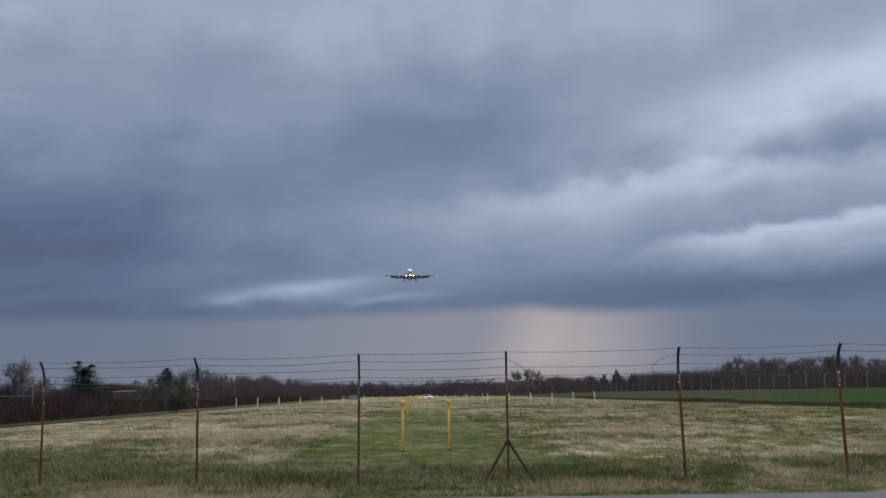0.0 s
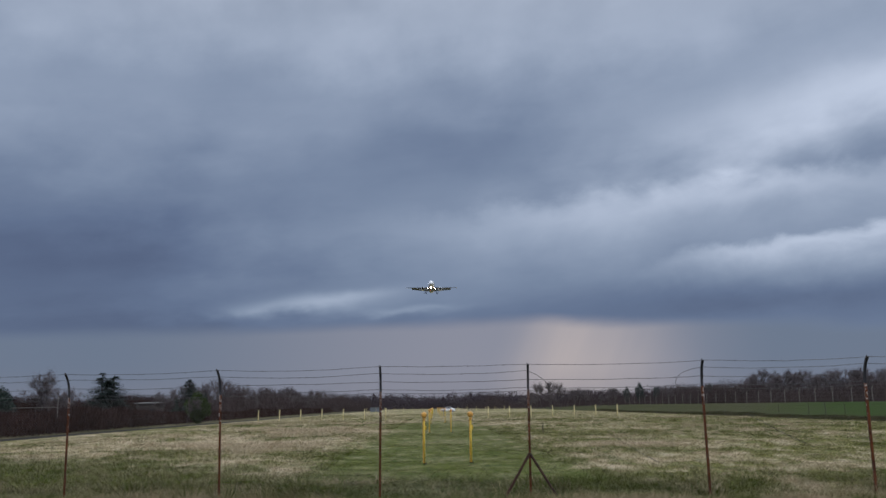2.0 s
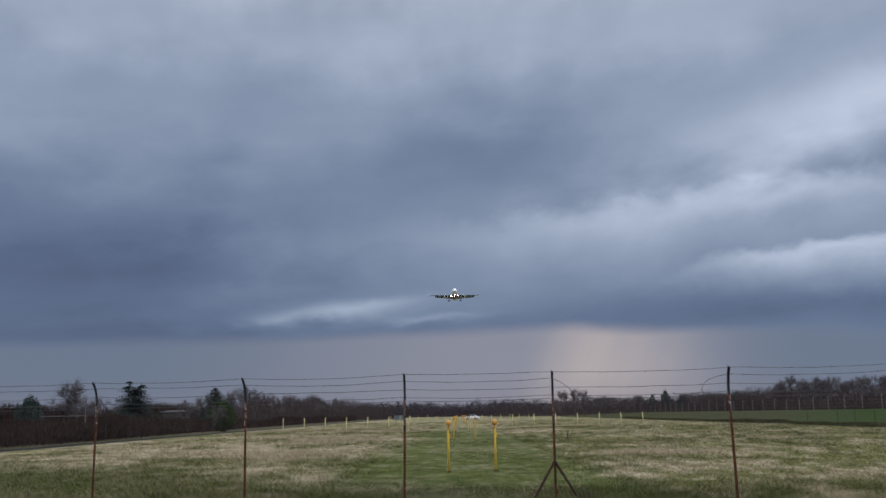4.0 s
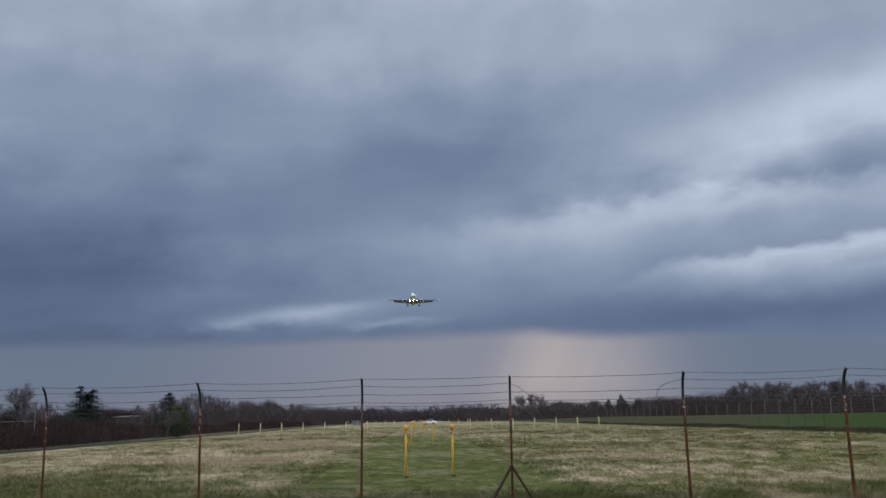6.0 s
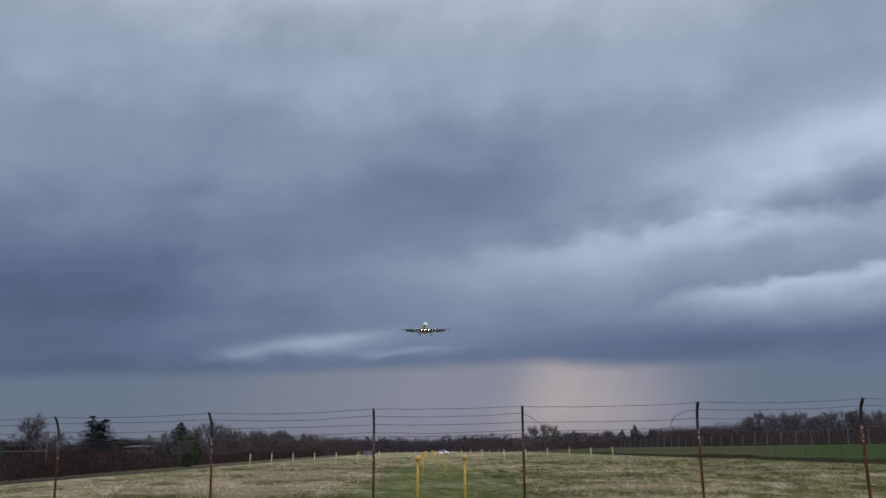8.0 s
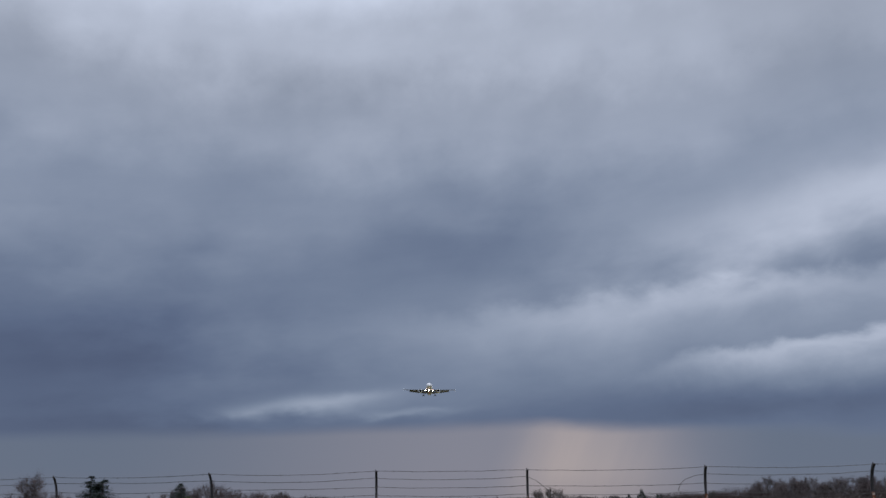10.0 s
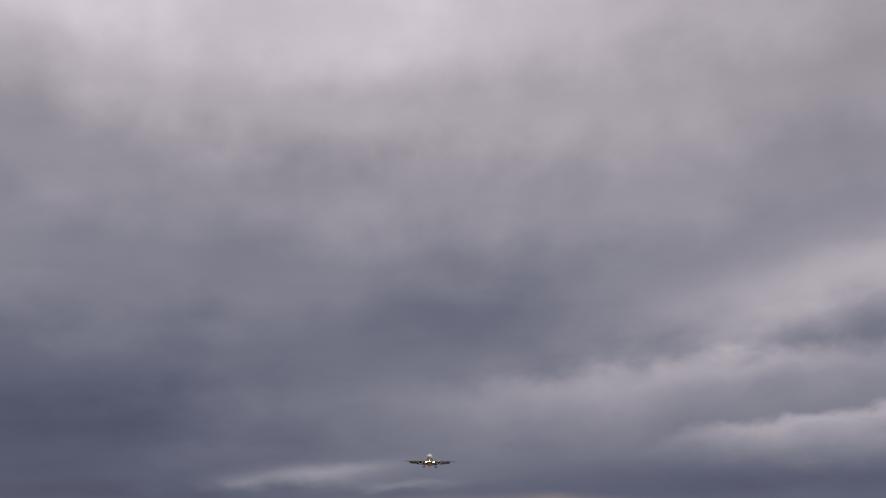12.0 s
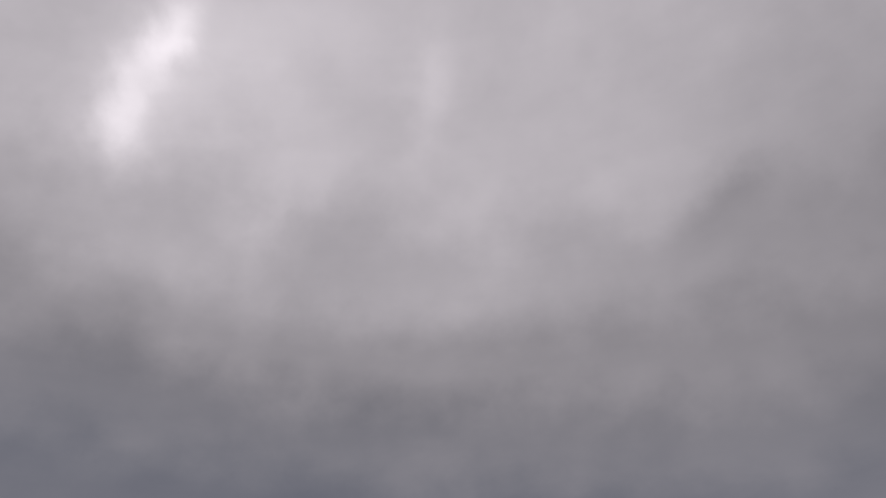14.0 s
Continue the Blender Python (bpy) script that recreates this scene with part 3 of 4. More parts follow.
# ---- approach lights ----
def light_mast(tall, material, head, thick=0.027):
    """A thin frangible mast with a lamp head that looks up the approach."""
    e = empty("approach_light")
    bm = bmesh.new()
    tube(bm, [(0, 0, -0.1), (0, 0, tall - 0.12)], thick, 10)
    part("mast", bm, material, e, smooth=True)
    bm = bmesh.new()
    loft(bm, [circle((0, 0, -0.01), thick * 2.2, 10), circle((0, 0, 0.03), thick * 1.8, 10)])
    part("foot", bm, M_TRACK, e)
    bm = bmesh.new()
    tube(bm, [(-thick * 1.15, -0.01, 0.0), (-thick * 1.15, -0.01, tall - 0.2), (-thick * 0.5, 0, tall - 0.12)], thick * 0.3, 6)
    part("conduit", bm, head, e)
    bm = bmesh.new()
    box(bm, (thick * 0.9, -0.04, tall - 0.42), (thick * 0.9 + 0.04, 0.03, tall - 0.30), 0.008)
    part("junction_box", bm, material, e)
    bm = bmesh.new()
    loft(bm, [circle((0, 0, tall - 0.16), thick * 1.5, 10), circle((0, 0, tall - 0.10), thick * 1.6, 10), circle((0, 0, tall - 0.08), thick * 1.1, 10)])
    part("collar", bm, head, e)
    bm = bmesh.new()
    loft(bm, [circle((0, -0.09, tall), 0.055, 12, "y"), circle((0, -0.05, tall), 0.075, 12, "y"), circle((0, 0.02, tall), 0.083, 12, "y"),
              circle((0, 0.09, tall), 0.086, 12, "y")])
    lamp = part("lamp_head", bm, head, e, smooth=True)
    bm = bmesh.new()
    loft(bm, [circle((0, 0.09, tall), 0.078, 12, "y"), circle((0, 0.102, tall), 0.06, 12, "y")])
    part("lens", bm, M_GLASS, lamp)
    return e


pair = tagged(light_mast(1.35, M_YELLOW, M_ORANGE), "yellow approach light mast with an orange lamp head", "approach light", "centreline approach lights")
pair.matrix_basis = pose(*rw(25.0, -0.66), 0, 0, 0, 2)
copy_thing(pair, pose(*rw(25.2, 0.66), 0, 0, 0, 2))
for row in range(1, 9):
    for l in (-0.67, 0.67):
        copy_thing(pair, pose(*rw(25.2 + 29.7 * row, l), 0, 0, 0, 2))
stake = tagged(light_mast(1.42, M_CREAM, M_CREAM, 0.045), "pale yellow crossbar approach light mast in the meadow", "approach light", "crossbar approach lights")
stake.matrix_basis = pose(*rw(114, -6.6), 0, 0, 0, 2)
srng = random.Random(3)
for k in range(7):
    for side in (-1, 1):
        if k or side > 0:
            copy_thing(stake, pose(*rw(114, side * (6.6 + 2.76 * k)), 0, srng.uniform(-1, 1), srng.uniform(-1, 1), 2))
for k in range(7):
    for side in (-1, 1):
        copy_thing(stake, pose(*rw(264, side * (4.0 + 2.76 * k)), 0, srng.uniform(-1, 1), srng.uniform(-1, 1), 2))


# ---- far fence with curved concrete posts ----
def far_fence():
    f = empty("perimeter_fence")
    tagged(f, "pale concrete posts with curved tops along the crop field", "fence")
    pts = [(0, 0, -0.2), (0, 0, 1.2), (0, 0, 2.35)] + [(0.5 * (1 - math.cos(a)), 0, 2.35 + 0.5 * math.sin(a)) for a in (0.35, 0.7, 1.05, 1.35)]
    bm = bmesh.new()
    tube(bm, pts, [0.075, 0.07, 0.065, 0.06, 0.06, 0.055, 0.05], 6)
    me = mesh_of("concrete_post", bm, M_CONCRETE)
    places = []
    for k in range(34):
        s = 100 + 7.6 * k
        x, y = rw(s, 79 - 0.018 * (s - 140))
        p = new("concrete_post", me)
        p.parent = f
        p.matrix_basis = pose(x, y, 0.05 + lift(x, y), srng.uniform(-1.5, 1.5), srng.uniform(-1.5, 1.5), srng.uniform(-15, 15))
        places.append((x, y))
    for z in (0.6, 1.3, 2.0, 2.5):
        bm = bmesh.new()
        tube(bm, [(x, y, z + lift(x, y)) for x, y in places], 0.004, 4)
        part("fence_wire", bm, M_WIRE, f)


far_fence()


# ---- trees and hedges ----
def bare_tree_meshes(seed, tall, spread, twigs=20):
    """Trunk with limbs, and a crown of fine winter twigs."""
    rng = random.Random(seed)
    bm = bmesh.new()
    verts, faces = [], []

    def twig(p, d, length, w):
        side = d.cross(Vector((rng.uniform(-1, 1), rng.uniform(-1, 1), rng.uniform(-1, 1))))
        side.normalize()
        b = len(verts)
        verts.extend([p - side * w, p + side * w, p + d * length])
        faces.append((b, b + 1, b + 2))

    def limb(p, d, length, r, level):
        pts, q = [p], p
        for i in range(3):
            d = (d + Vector((rng.gauss(0, 0.13), rng.gauss(0, 0.13), rng.gauss(0.05, 0.09)))).normalized()
            q = q + d * length / 3
            pts.append(q)
        tube(bm, pts, [r, r * 0.85, r * 0.7, r * 0.5], 5 if level < 2 else 3)
        if level >= 3:
            for i in range(twigs):
                s = rng.random()
                base = pts[1].lerp(pts[3], s)
                dd = (d + Vector((rng.gauss(0, 0.6), rng.gauss(0, 0.6), rng.gauss(0.15, 0.5)))).normalized()
                twig(base, dd, tall * rng.uniform(0.07, 0.17), 0.0075)
            return
        n = 4 if level == 0 else 3
        if level == 0:
            n = 6
        for i in range(n):
            s = rng.uniform(0.3, 1.0) if level else rng.uniform(0.2, 1.0)
            base = pts[1].lerp(pts[3], s) if level else pts[0].lerp(pts[3], 0.25 + 0.75 * s)
            a = rng.uniform(0, 6.28)
            out_ = Vector((math.cos(a), math.sin(a), 0)) * spread
            dd = (d * rng.uniform(0.5, 0.9) + out_ * rng.uniform(0.4, 0.8)).normalized()
            limb(base, dd, length * rng.uniform(0.45, 0.68), r * 0.5, level + 1)
        limb(q, d, length * 0.55, r * 0.5, level + 1)

    limb(Vector((0, 0, -0.1)), Vector((0, 0, 1)), tall * 0.45, tall * 0.017, 0)
    wood = mesh_of("trunk", bm, M_TREEBARK)
    crown = bpy.data.meshes.new("crown")
    crown.from_pydata([tuple(v) for v in verts], [], faces)
    crown.materials.append(M_TREETWIG)
    return wood, crown


def bare_tree(seed, tall, spread, label, group="", twigs=20):
    e = empty("bare_tree")
    for n, me in zip(("trunk", "crown"), bare_tree_meshes(seed, tall, spread, twigs)):
        o = new(n, me)
        o.parent = e
    return tagged(e, label, "tree", group)


def conifer(seed, tall, wide, tops=1, ragged=0.35, gap=0.14):
    """Dark tapered trunk with drooping boughs of needle sprays."""
    rng = random.Random(seed)
    e = empty("conifer")
    bm = bmesh.new()
    for k in range(tops):
        ox = (k - (tops - 1) / 2) * wide * gap
        tube(bm, [(ox * 0.3, 0, -0.1), (ox * 0.8, 0, tall * 0.45), (ox, 0, tall * (0.97 - 0.03 * k))], [tall * 0.03, tall * 0.02, 0.01], 6)
    part("trunk", bm, M_BARK, e)
    verts, faces = [], []
    for k in range(tops):
        ox = (k - (tops - 1) / 2) * wide * gap
        levels = 20
        for j in range(levels):
            h = 0.10 + 0.89 * (j + rng.uniform(-0.3, 0.3)) / levels - 0.06 * k * (j / levels)
            for q in range(11):
                a = rng.uniform(0, 6.28)
                reach = wide * 0.5 * max(0.02, 1 - h) ** 0.75 * rng.uniform(1 - ragged, 1.0)
                turn = Vector((math.cos(a), math.sin(a), 0))
                hb = min(0.99, h + rng.uniform(-0.5, 0.5) / levels)
                droop = rng.uniform(-0.34, 0.22)
                for i in range(44):
                    f = rng.random() ** 0.7
                    c = Vector((ox * h, 0, tall * hb)) + turn * reach * f + Vector((0, 0, droop * reach * f * f))
                    c += Vector((rng.gauss(0, 0.05), rng.gauss(0, 0.05), rng.gauss(0, 0.04))) * tall * (1.05 - h)
                    d = (turn + Vector((rng.gauss(0, 0.6), rng.gauss(0, 0.6), rng.uniform(-0.35, 0.15)))) * tall * 0.04 * (1.25 - h)
                    w = Vector((-math.sin(a), math.cos(a), rng.uniform(-0.4, 0.4))) * tall * 0.011
                    b = len(verts)
                    verts += [tuple(c - w), tuple(c + w), tuple(c + d)]
                    faces.append((b, b + 1, b + 2))
    o = raw_part("crown", verts, faces, M_NEEDLE, e)
    return e


def leafy_bush(tall, wide, name="evergreen_bush", leaf=None, seed=11, lumpy=1.0):
    rng = random.Random(seed)
    e = empty(name)
    bm = bmesh.new()
    for k in range(4):
        tube(bm, [(0.1 * k - 0.15, 0, -0.1), (0.3 * k - 0.45, rng.uniform(-0.3, 0.3), tall * 0.6)], [0.06, 0.02], 5)
    part("stems", bm, M_BARK, e)
    verts, faces = [], []
    for i in range(6500):
        v = Vector((rng.gauss(0, 1), rng.gauss(0, 1), rng.gauss(0, 1))).normalized()
        r = rng.uniform(0.65, 1.0) * (1 + lumpy * (0.14 * math.sin(v.x * 5 + v.z * 4 + seed) + 0.08 * math.sin(v.y * 11 + v.z * 9)))
        c = Vector((v.x * wide / 2 * r, v.y * wide / 2 * r, tall * 0.52 + v.z * tall * 0.48 * r))
        d = Vector((rng.gauss(0, 1), rng.gauss(0, 1), rng.gauss(0, 1))) * 0.09
        s = Vector((rng.gauss(0, 1), rng.gauss(0, 1), rng.gauss(0, 1))) * 0.06
        b = len(verts)
        verts += [tuple(c - s), tuple(c + s), tuple(c + d)]
        faces.append((b, b + 1, b + 2))
    raw_part("foliage", verts, faces, leaf or M_BUSH, e)
    return e


def thicket(name, spots, tall, count, material, seed, lean=0.25, w=0.02, piece=0.37, uneven=0.22):
    """Dense upright stems and side twigs over a run of places."""
    rng = random.Random(seed)
    verts, faces = [], []
    for i in range(count):
        k = rng.random() * (len(spots) - 1)
        a, b = spots[int(k)], spots[int(k) + 1]
        f = k - int(k)
        x, y = a[0] + (b[0] - a[0]) * f, a[1] + (b[1] - a[1]) * f
        deep = a[2] + (b[2] - a[2]) * f
        h = (a[3] + (b[3] - a[3]) * f) * tall
        x, y = x + rng.uniform(-deep, deep), y + rng.uniform(-deep, deep) * 0.6
        hump = 1 - uneven * (1 - math.sin(x * 0.55 + y * 0.37 + seed) * math.sin(y * 0.21 + x * 0.13) - 0.4 * math.sin(x * 0.09 + 2 * math.sin(y * 0.05)))
        z0 = rng.random() ** 1.2 * h * hump * (0.97 - 0.6 * piece)
        p = Vector((x, y, z0))
        ground_z = Vector((0, 0, lift(x, y)))
        d = Vector((rng.gauss(0, lean), rng.gauss(0, lean), 1)).normalized() * h * hump * piece * rng.uniform(0.7, 1.35)
        if p.z + d.z > h * hump:
            d *= max(0.15, (h * hump - p.z) / d.z)
        s = Vector((rng.gauss(0, 1), rng.gauss(0, 1), 0)).normalized() * w * rng.uniform(0.6, 1.5)
        n = len(verts)
        p = p + ground_z
        verts += [tuple(p - s), tuple(p + s), tuple(p + d)]
        faces.append((n, n + 1, n + 2))
    return raw_part(name, verts, faces, material)


# bramble hedge beside the track, higher and darker near the viewer
hedge = thicket("bramble_hedge", [(*rw(30, -34), 5.0, 1.05), (*rw(58, -33), 5.0, 1.05), (*rw(80, -33.5), 4.0, 1.0), (*rw(120, -35), 3.0, 0.85),
                                  (*rw(200, -38), 3.0, 0.9), (*rw(330, -42), 4.0, 1.0)], 2.25, 80000, M_BRAMBLE, 1, 0.45, 0.032)
tagged(hedge, "dark brown tangled bramble hedge along the track", "hedge", kind="stuff")

tree_a = bare_tree(1, 6.7, 1.5, "wide leafless tree behind the bramble hedge", "", 44)
tree_a.matrix_basis = pose(-44.5, 92, 0)
con = tagged(conifer(4, 5.75, 7.8, 2, 0.62, 0.17), "dark ragged twin-topped conifer behind the hedge", "tree")
con.matrix_basis = pose(-37.1, 90, 0)
con2 = tagged(conifer(7, 6.7, 8.2, 1, 0.3), "dark dense cone-shaped conifer", "tree")
con2.matrix_basis = pose(-44.5, 140, 0)
con3 = tagged(conifer(9, 4.6, 1.6, 1, 0.2), "slim dark conifer behind the hedge", "tree")
con3.matrix_basis = pose(-43.3, 145, 0)
copy_thing(con3, pose(-47.2, 142, 0)).scale = (0.85, 0.85, 0.85)
bush = tagged(leafy_bush(3.7, 3.1), "round dense evergreen bush beside the track", "bush")
bush.matrix_basis = pose(-33.8, 110, 0)
dark_bush = tagged(leafy_bush(3.7, 2.4, "evergreen_bush", M_NEEDLE, 23, 1.4), "tall dark evergreen bush above the bramble hedge", "bush")
dark_bush.matrix_basis = pose(-42.9, 80, 0)
brng = random.Random(8)
kinds = [bare_tree(30 + k, 6.5, 0.75 + 0.1 * k, "leafless winter tree in the boundary woods", "boundary trees") for k in range(4)]
spots = []
for s, l, h in ((100, -31.5, 0.64), (106, -30.2, 0.52), (100, -42, 0.75), (104, -46, 0.8), (112, -44, 0.62), (118, -50, 0.7), (130, -46, 0.6), (150, -50, 0.7)):
    spots.append((*rw(s, l), h))
for k in range(40):
    s = 160 + k * 5.4 + brng.uniform(-5, 5)
    spots.append((*rw(s, -44 - brng.uniform(0, 16)), brng.uniform(0.85, 1.5)))
for k in range(96):
    s = 128 + k * 2.55 + brng.uniform(-3, 3)
    spots.append((*rw(s, 86 + brng.uniform(0, 22)), brng.uniform(0.8, 1.1) * (0.0357 * s + 0.5 if s < 275 else 0.0195 * s + 0.6) / 6.5))
for k in range(24):
    s = 300 + brng.uniform(0, 120)
    spots.append((*rw(s, 30 + brng.uniform(0, 50)), brng.uniform(0.85, 1.25)))
for i, (x, y, h) in enumerate(spots):
    m = pose(x, y, lift(x, y), 0, 0, brng.uniform(0, 360)) @ Matrix.Scale(h, 4)
    if i < 4:
        kinds[i].matrix_basis = m
    else:
        o = copy_thing(kinds[i % 4], pose(x, y, lift(x, y), 0, 0, brng.uniform(0, 360)))
        o.scale = (h, h, h)

slim = bare_tree(41, 11.0, 0.42, "tall slim leafless tree above the scrub", "slim trees", 14)
slim.matrix_basis = pose(*rw(330, 38.2), 0)
for s, l, h in ((334, 40.0, 0.92), (329, 42.6, 1.05), (336, 44.2, 0.86), (331, 46.6, 1.02), (338, 48.3, 0.8)):
    copy_thing(slim, pose(*rw(s, l), 0, 0, 0, 67 * l)).scale = (h, h, h)

for name, line, tall, count, seed, label in (
        ("scrub_woods", [(*rw(110, 90), 5.0, 0.62), (*rw(150, 92), 7.0, 0.78), (*rw(200, 91), 7.0, 1.0), (*rw(262, 90), 6.0, 1.35), (*rw(290, 88), 6.0, 1.3), (*rw(335, 86), 6.0, 1.4), (*rw(400, 66), 8.0, 1.5), (*rw(430, 20), 8.0, 1.35)],
         5.0, 170000, 2, "brown leafless scrub along the edge of the woods"),
        ("left_woods", [(*rw(150, -44), 4.0, 0.7), (*rw(230, -47), 6.0, 1.0), (*rw(300, -50), 6.0, 1.2), (*rw(390, -46), 8.0, 1.3), (*rw(430, -36), 6.0, 1.1)],
         7.2, 110000, 3, "purplish brown leafless woods beyond the meadow")):
    tagged(thicket(name, line, tall, count, M_TWIG, seed, 0.34, 0.030, 0.20, 0.40), label, "woods", kind="stuff")
for across, s, big_ in ((78.5, 362, 1.05), (81.0, 350, 1.25), (85.0, 340, 1.0), (88.0, 285, 0.95)):
    ivy = tagged(leafy_bush(6.6, 2.7, "ivy_clad_tree", M_NEEDLE, int(s), 1.3), "leafless tree thickly clad in dark ivy", "tree", "ivy-clad trees")
    ivy.matrix_basis = pose(*rw(s, across), lift(*rw(s, across)))
    ivy.scale = (big_, big_, big_)
garden = thicket("garden_scrub", [(*rw(70, -46), 4.0, 0.9), (*rw(95, -46), 4.0, 1.0), (*rw(130, -48), 4.0, 1.15), (*rw(160, -50), 4.0, 1.3)], 3.7, 34000, M_BRAMBLE, 6, 0.45, 0.035)
tagged(garden, "dark leafless garden scrub behind the bramble hedge", "scrub", kind="stuff")
rank = thicket("rank_grass", [(*rw(y_, crop_edge(y_) + 0.4), 0.9, h_) for y_, h_ in ((22, 1.0), (45, 1.1), (70, 0.8), (100, 1.1), (140, 0.9), (200, 1.2))],
               0.50, 34000, M_RANK, 8, 0.5, 0.026, 0.5, 0.3)
tagged(rank, "dark rank grass and dead weeds edging the crop", "grass", kind="stuff")
far = thicket("far_woods", [(-520, 560, 30, 1.0), (-260, 600, 30, 0.85), (-60, 680, 30, 0.78), (120, 700, 30, 0.88), (330, 640, 30, 1.3), (620, 560, 30, 1.5)],
              15.5, 210000, M_FARWOOD, 4, 0.6, 0.30, 0.13, 0.30)
tagged(far, "far belt of hazy leafless woods at the horizon", "woods", kind="stuff")


# ---- garden shed behind the hedge ----
def shed():
    e = empty("shed", pose(-42.7, 118, 0.08, 0, 0, -6) @ Matrix.Diagonal((1.2, 1.0, 1.05, 1.0)))
    tagged(e, "low dark wooden shed with a pale flat roof", "shed")
    part("walls", box(bmesh.new(), (-1.15, -1.3, 0), (1.15, 1.3, 2.38), 0.02), M_BARK, e)
    bm = bmesh.new()
    loft(bm, [[(-1.35, -1.5, 2.38), (1.35, -1.5, 2.38), (1.35, 1.5, 2.52), (-1.35, 1.5, 2.52)], [(-1.35, -1.5, 2.50), (1.35, -1.5, 2.50), (1.35, 1.5, 2.64), (-1.35, 1.5, 2.64)]])
    part("roof", bm, M_CABINROOF, e)
    part("door", box(bmesh.new(), (-0.5, -1.36, 0.02), (0.4, -1.303, 1.95), 0.01), M_BARK, e)
    part("window", box(bmesh.new(), (0.55, -1.34, 1.2), (0.98, -1.303, 1.75), 0.01), M_GLASS, e)


shed()


# ---- garden fence before the shed, and a lone stake ----
def garden_fence():
    e = empty("garden_fence")
    tagged(e, "old grey garden posts with thin wires before the shed", "fence")
    rng = random.Random(14)
    places = [rw(74 + 5.2 * k, -29.6 - 0.01 * k) for k in range(11)]
    for x, y in places:
        bm = bmesh.new()
        tall = rng.uniform(1.0, 1.35)
        tube(bm, [(x, y, -0.1), (x + rng.uniform(-0.06, 0.06), y, tall)], [0.045, 0.04], 6)
        part("post", bm, M_BARK, e)
    for z in (0.5, 0.9):
        bm = bmesh.new()
        tube(bm, [(x, y, z) for x, y in places], 0.004, 4)
        part("wire", bm, M_WIRE, e)


garden_fence()
bm_stake = bmesh.new()
tube(bm_stake, [(4.35, 51.5, -0.05), (4.33, 51.5, 0.3), (4.37, 51.5, 0.56)], [0.03, 0.026, 0.022], 6)
tagged(new("marker_stake", mesh_of("marker_stake", bm_stake, M_SHED)), "short dark wooden stake in the grass", "stake")


# ---- weathered rail in the bramble hedge, and thin stakes along the crop ----
def hedge_rail():
    e = empty("wooden_rail", pose(-31.9, 68, 0))
    tagged(e, "pale weathered rail on posts in the bramble hedge", "rail")
    part("pole", tube(bmesh.new(), [(0, 0, -0.1), (0, 0, 2.9)], [0.035, 0.03], 6), M_CONCRETE, e)
    for x in (-1.75, -3.5):
        part("post", tube(bmesh.new(), [(x, 0, -0.1), (x, 0, 2.0)], [0.05, 0.04], 6), M_BARK, e)
    part("rail", box(bmesh.new(), (-3.6, -0.09, 1.99), (0.06, -0.05, 2.045), 0.008), M_CONCRETE, e)


hedge_rail()
for x, y, tall in ((33.1, 95, 1.15), (35.1, 92, 1.2), (34.0, 85, 1.25), (35.4, 84, 1.2)):
    z = 0.02 + lift(x, y)
    bm = tube(bmesh.new(), [(x, y, z - 0.1), (x + 0.02, y, z + tall * 0.5), (x - 0.02, y, z + tall)], [0.035, 0.03, 0.025], 6)
    tagged(new("crop_stake", mesh_of("crop_stake", bm, M_SHED)), "thin dark wooden stake at the crop edge", "stake", "stakes along the crop")


# ---- small equipment cabin far along the left woods ----
def cabin():
    e = empty("equipment_cabin", pose(*rw(330, -22.5), 0, 0, 0, 4))
    tagged(e, "pale grey equipment cabin in front of the woods", "cabin")
    part("walls", box(bmesh.new(), (-1.8, -1.2, 0), (1.8, 1.2, 1.7), 0.03), M_SILVER, e)
    part("roof", box(bmesh.new(), (-1.95, -1.35, 1.7), (1.95, 1.35, 1.8), 0.03), M_ROOF, e)
    part("door", box(bmesh.new(), (0.4, -1.25, 0.02), (1.2, -1.203, 1.6), 0.01), M_GREY, e)


cabin()


# ---- white car beyond the lights ----
def car():
    e = empty("car", pose(*rw(255, 3.6), 0.0, 0, 0, 0))
    tagged(e, "white saloon car parked sideways on the meadow", "car")
    side = [(-2.15, 0.35), (-2.2, 0.75), (-1.75, 0.92), (-1.05, 0.98), (-0.35, 1.42), (0.75, 1.45), (1.45, 1.02), (2.05, 0.92), (2.18, 0.6), (2.12, 0.32)]
    bm = bmesh.new()
    loft(bm, [[(x, y, z) for x, z in side] for y in (-0.85, 0.85)])
    bmesh.ops.bevel(bm, geom=bm.edges[:], offset=0.05, segments=2, affect="EDGES")
    part("body", bm, M_CARWHITE, e, smooth=True)
    for y in (-0.862, 0.852):
        bm = bmesh.new()
        loft(bm, [[(-0.9, y + d, 1.0), (1.25, y + d, 1.02), (0.7, y + d, 1.36), (-0.3, y + d, 1.34)] for d in (0, 0.01)])
        part("side_window", bm, M_GLASS, e)
    for x in (-1.35, 1.35):
        for y in (-0.78, 0.78):
            bm = bmesh.new()
            loft(bm, [circle((x, y - 0.11, 0.32), 0.32, 16, "y"), circle((x, y + 0.11, 0.32), 0.32, 16, "y")])
            w = part("wheel", bm, M_TYRE, e)
            bm = bmesh.new()
            loft(bm, [circle((x, y - 0.12, 0.32), 0.2, 12, "y"), circle((x, y + 0.12, 0.32), 0.2, 12, "y")])
            part("rim", bm, M_METAL, w)


car()


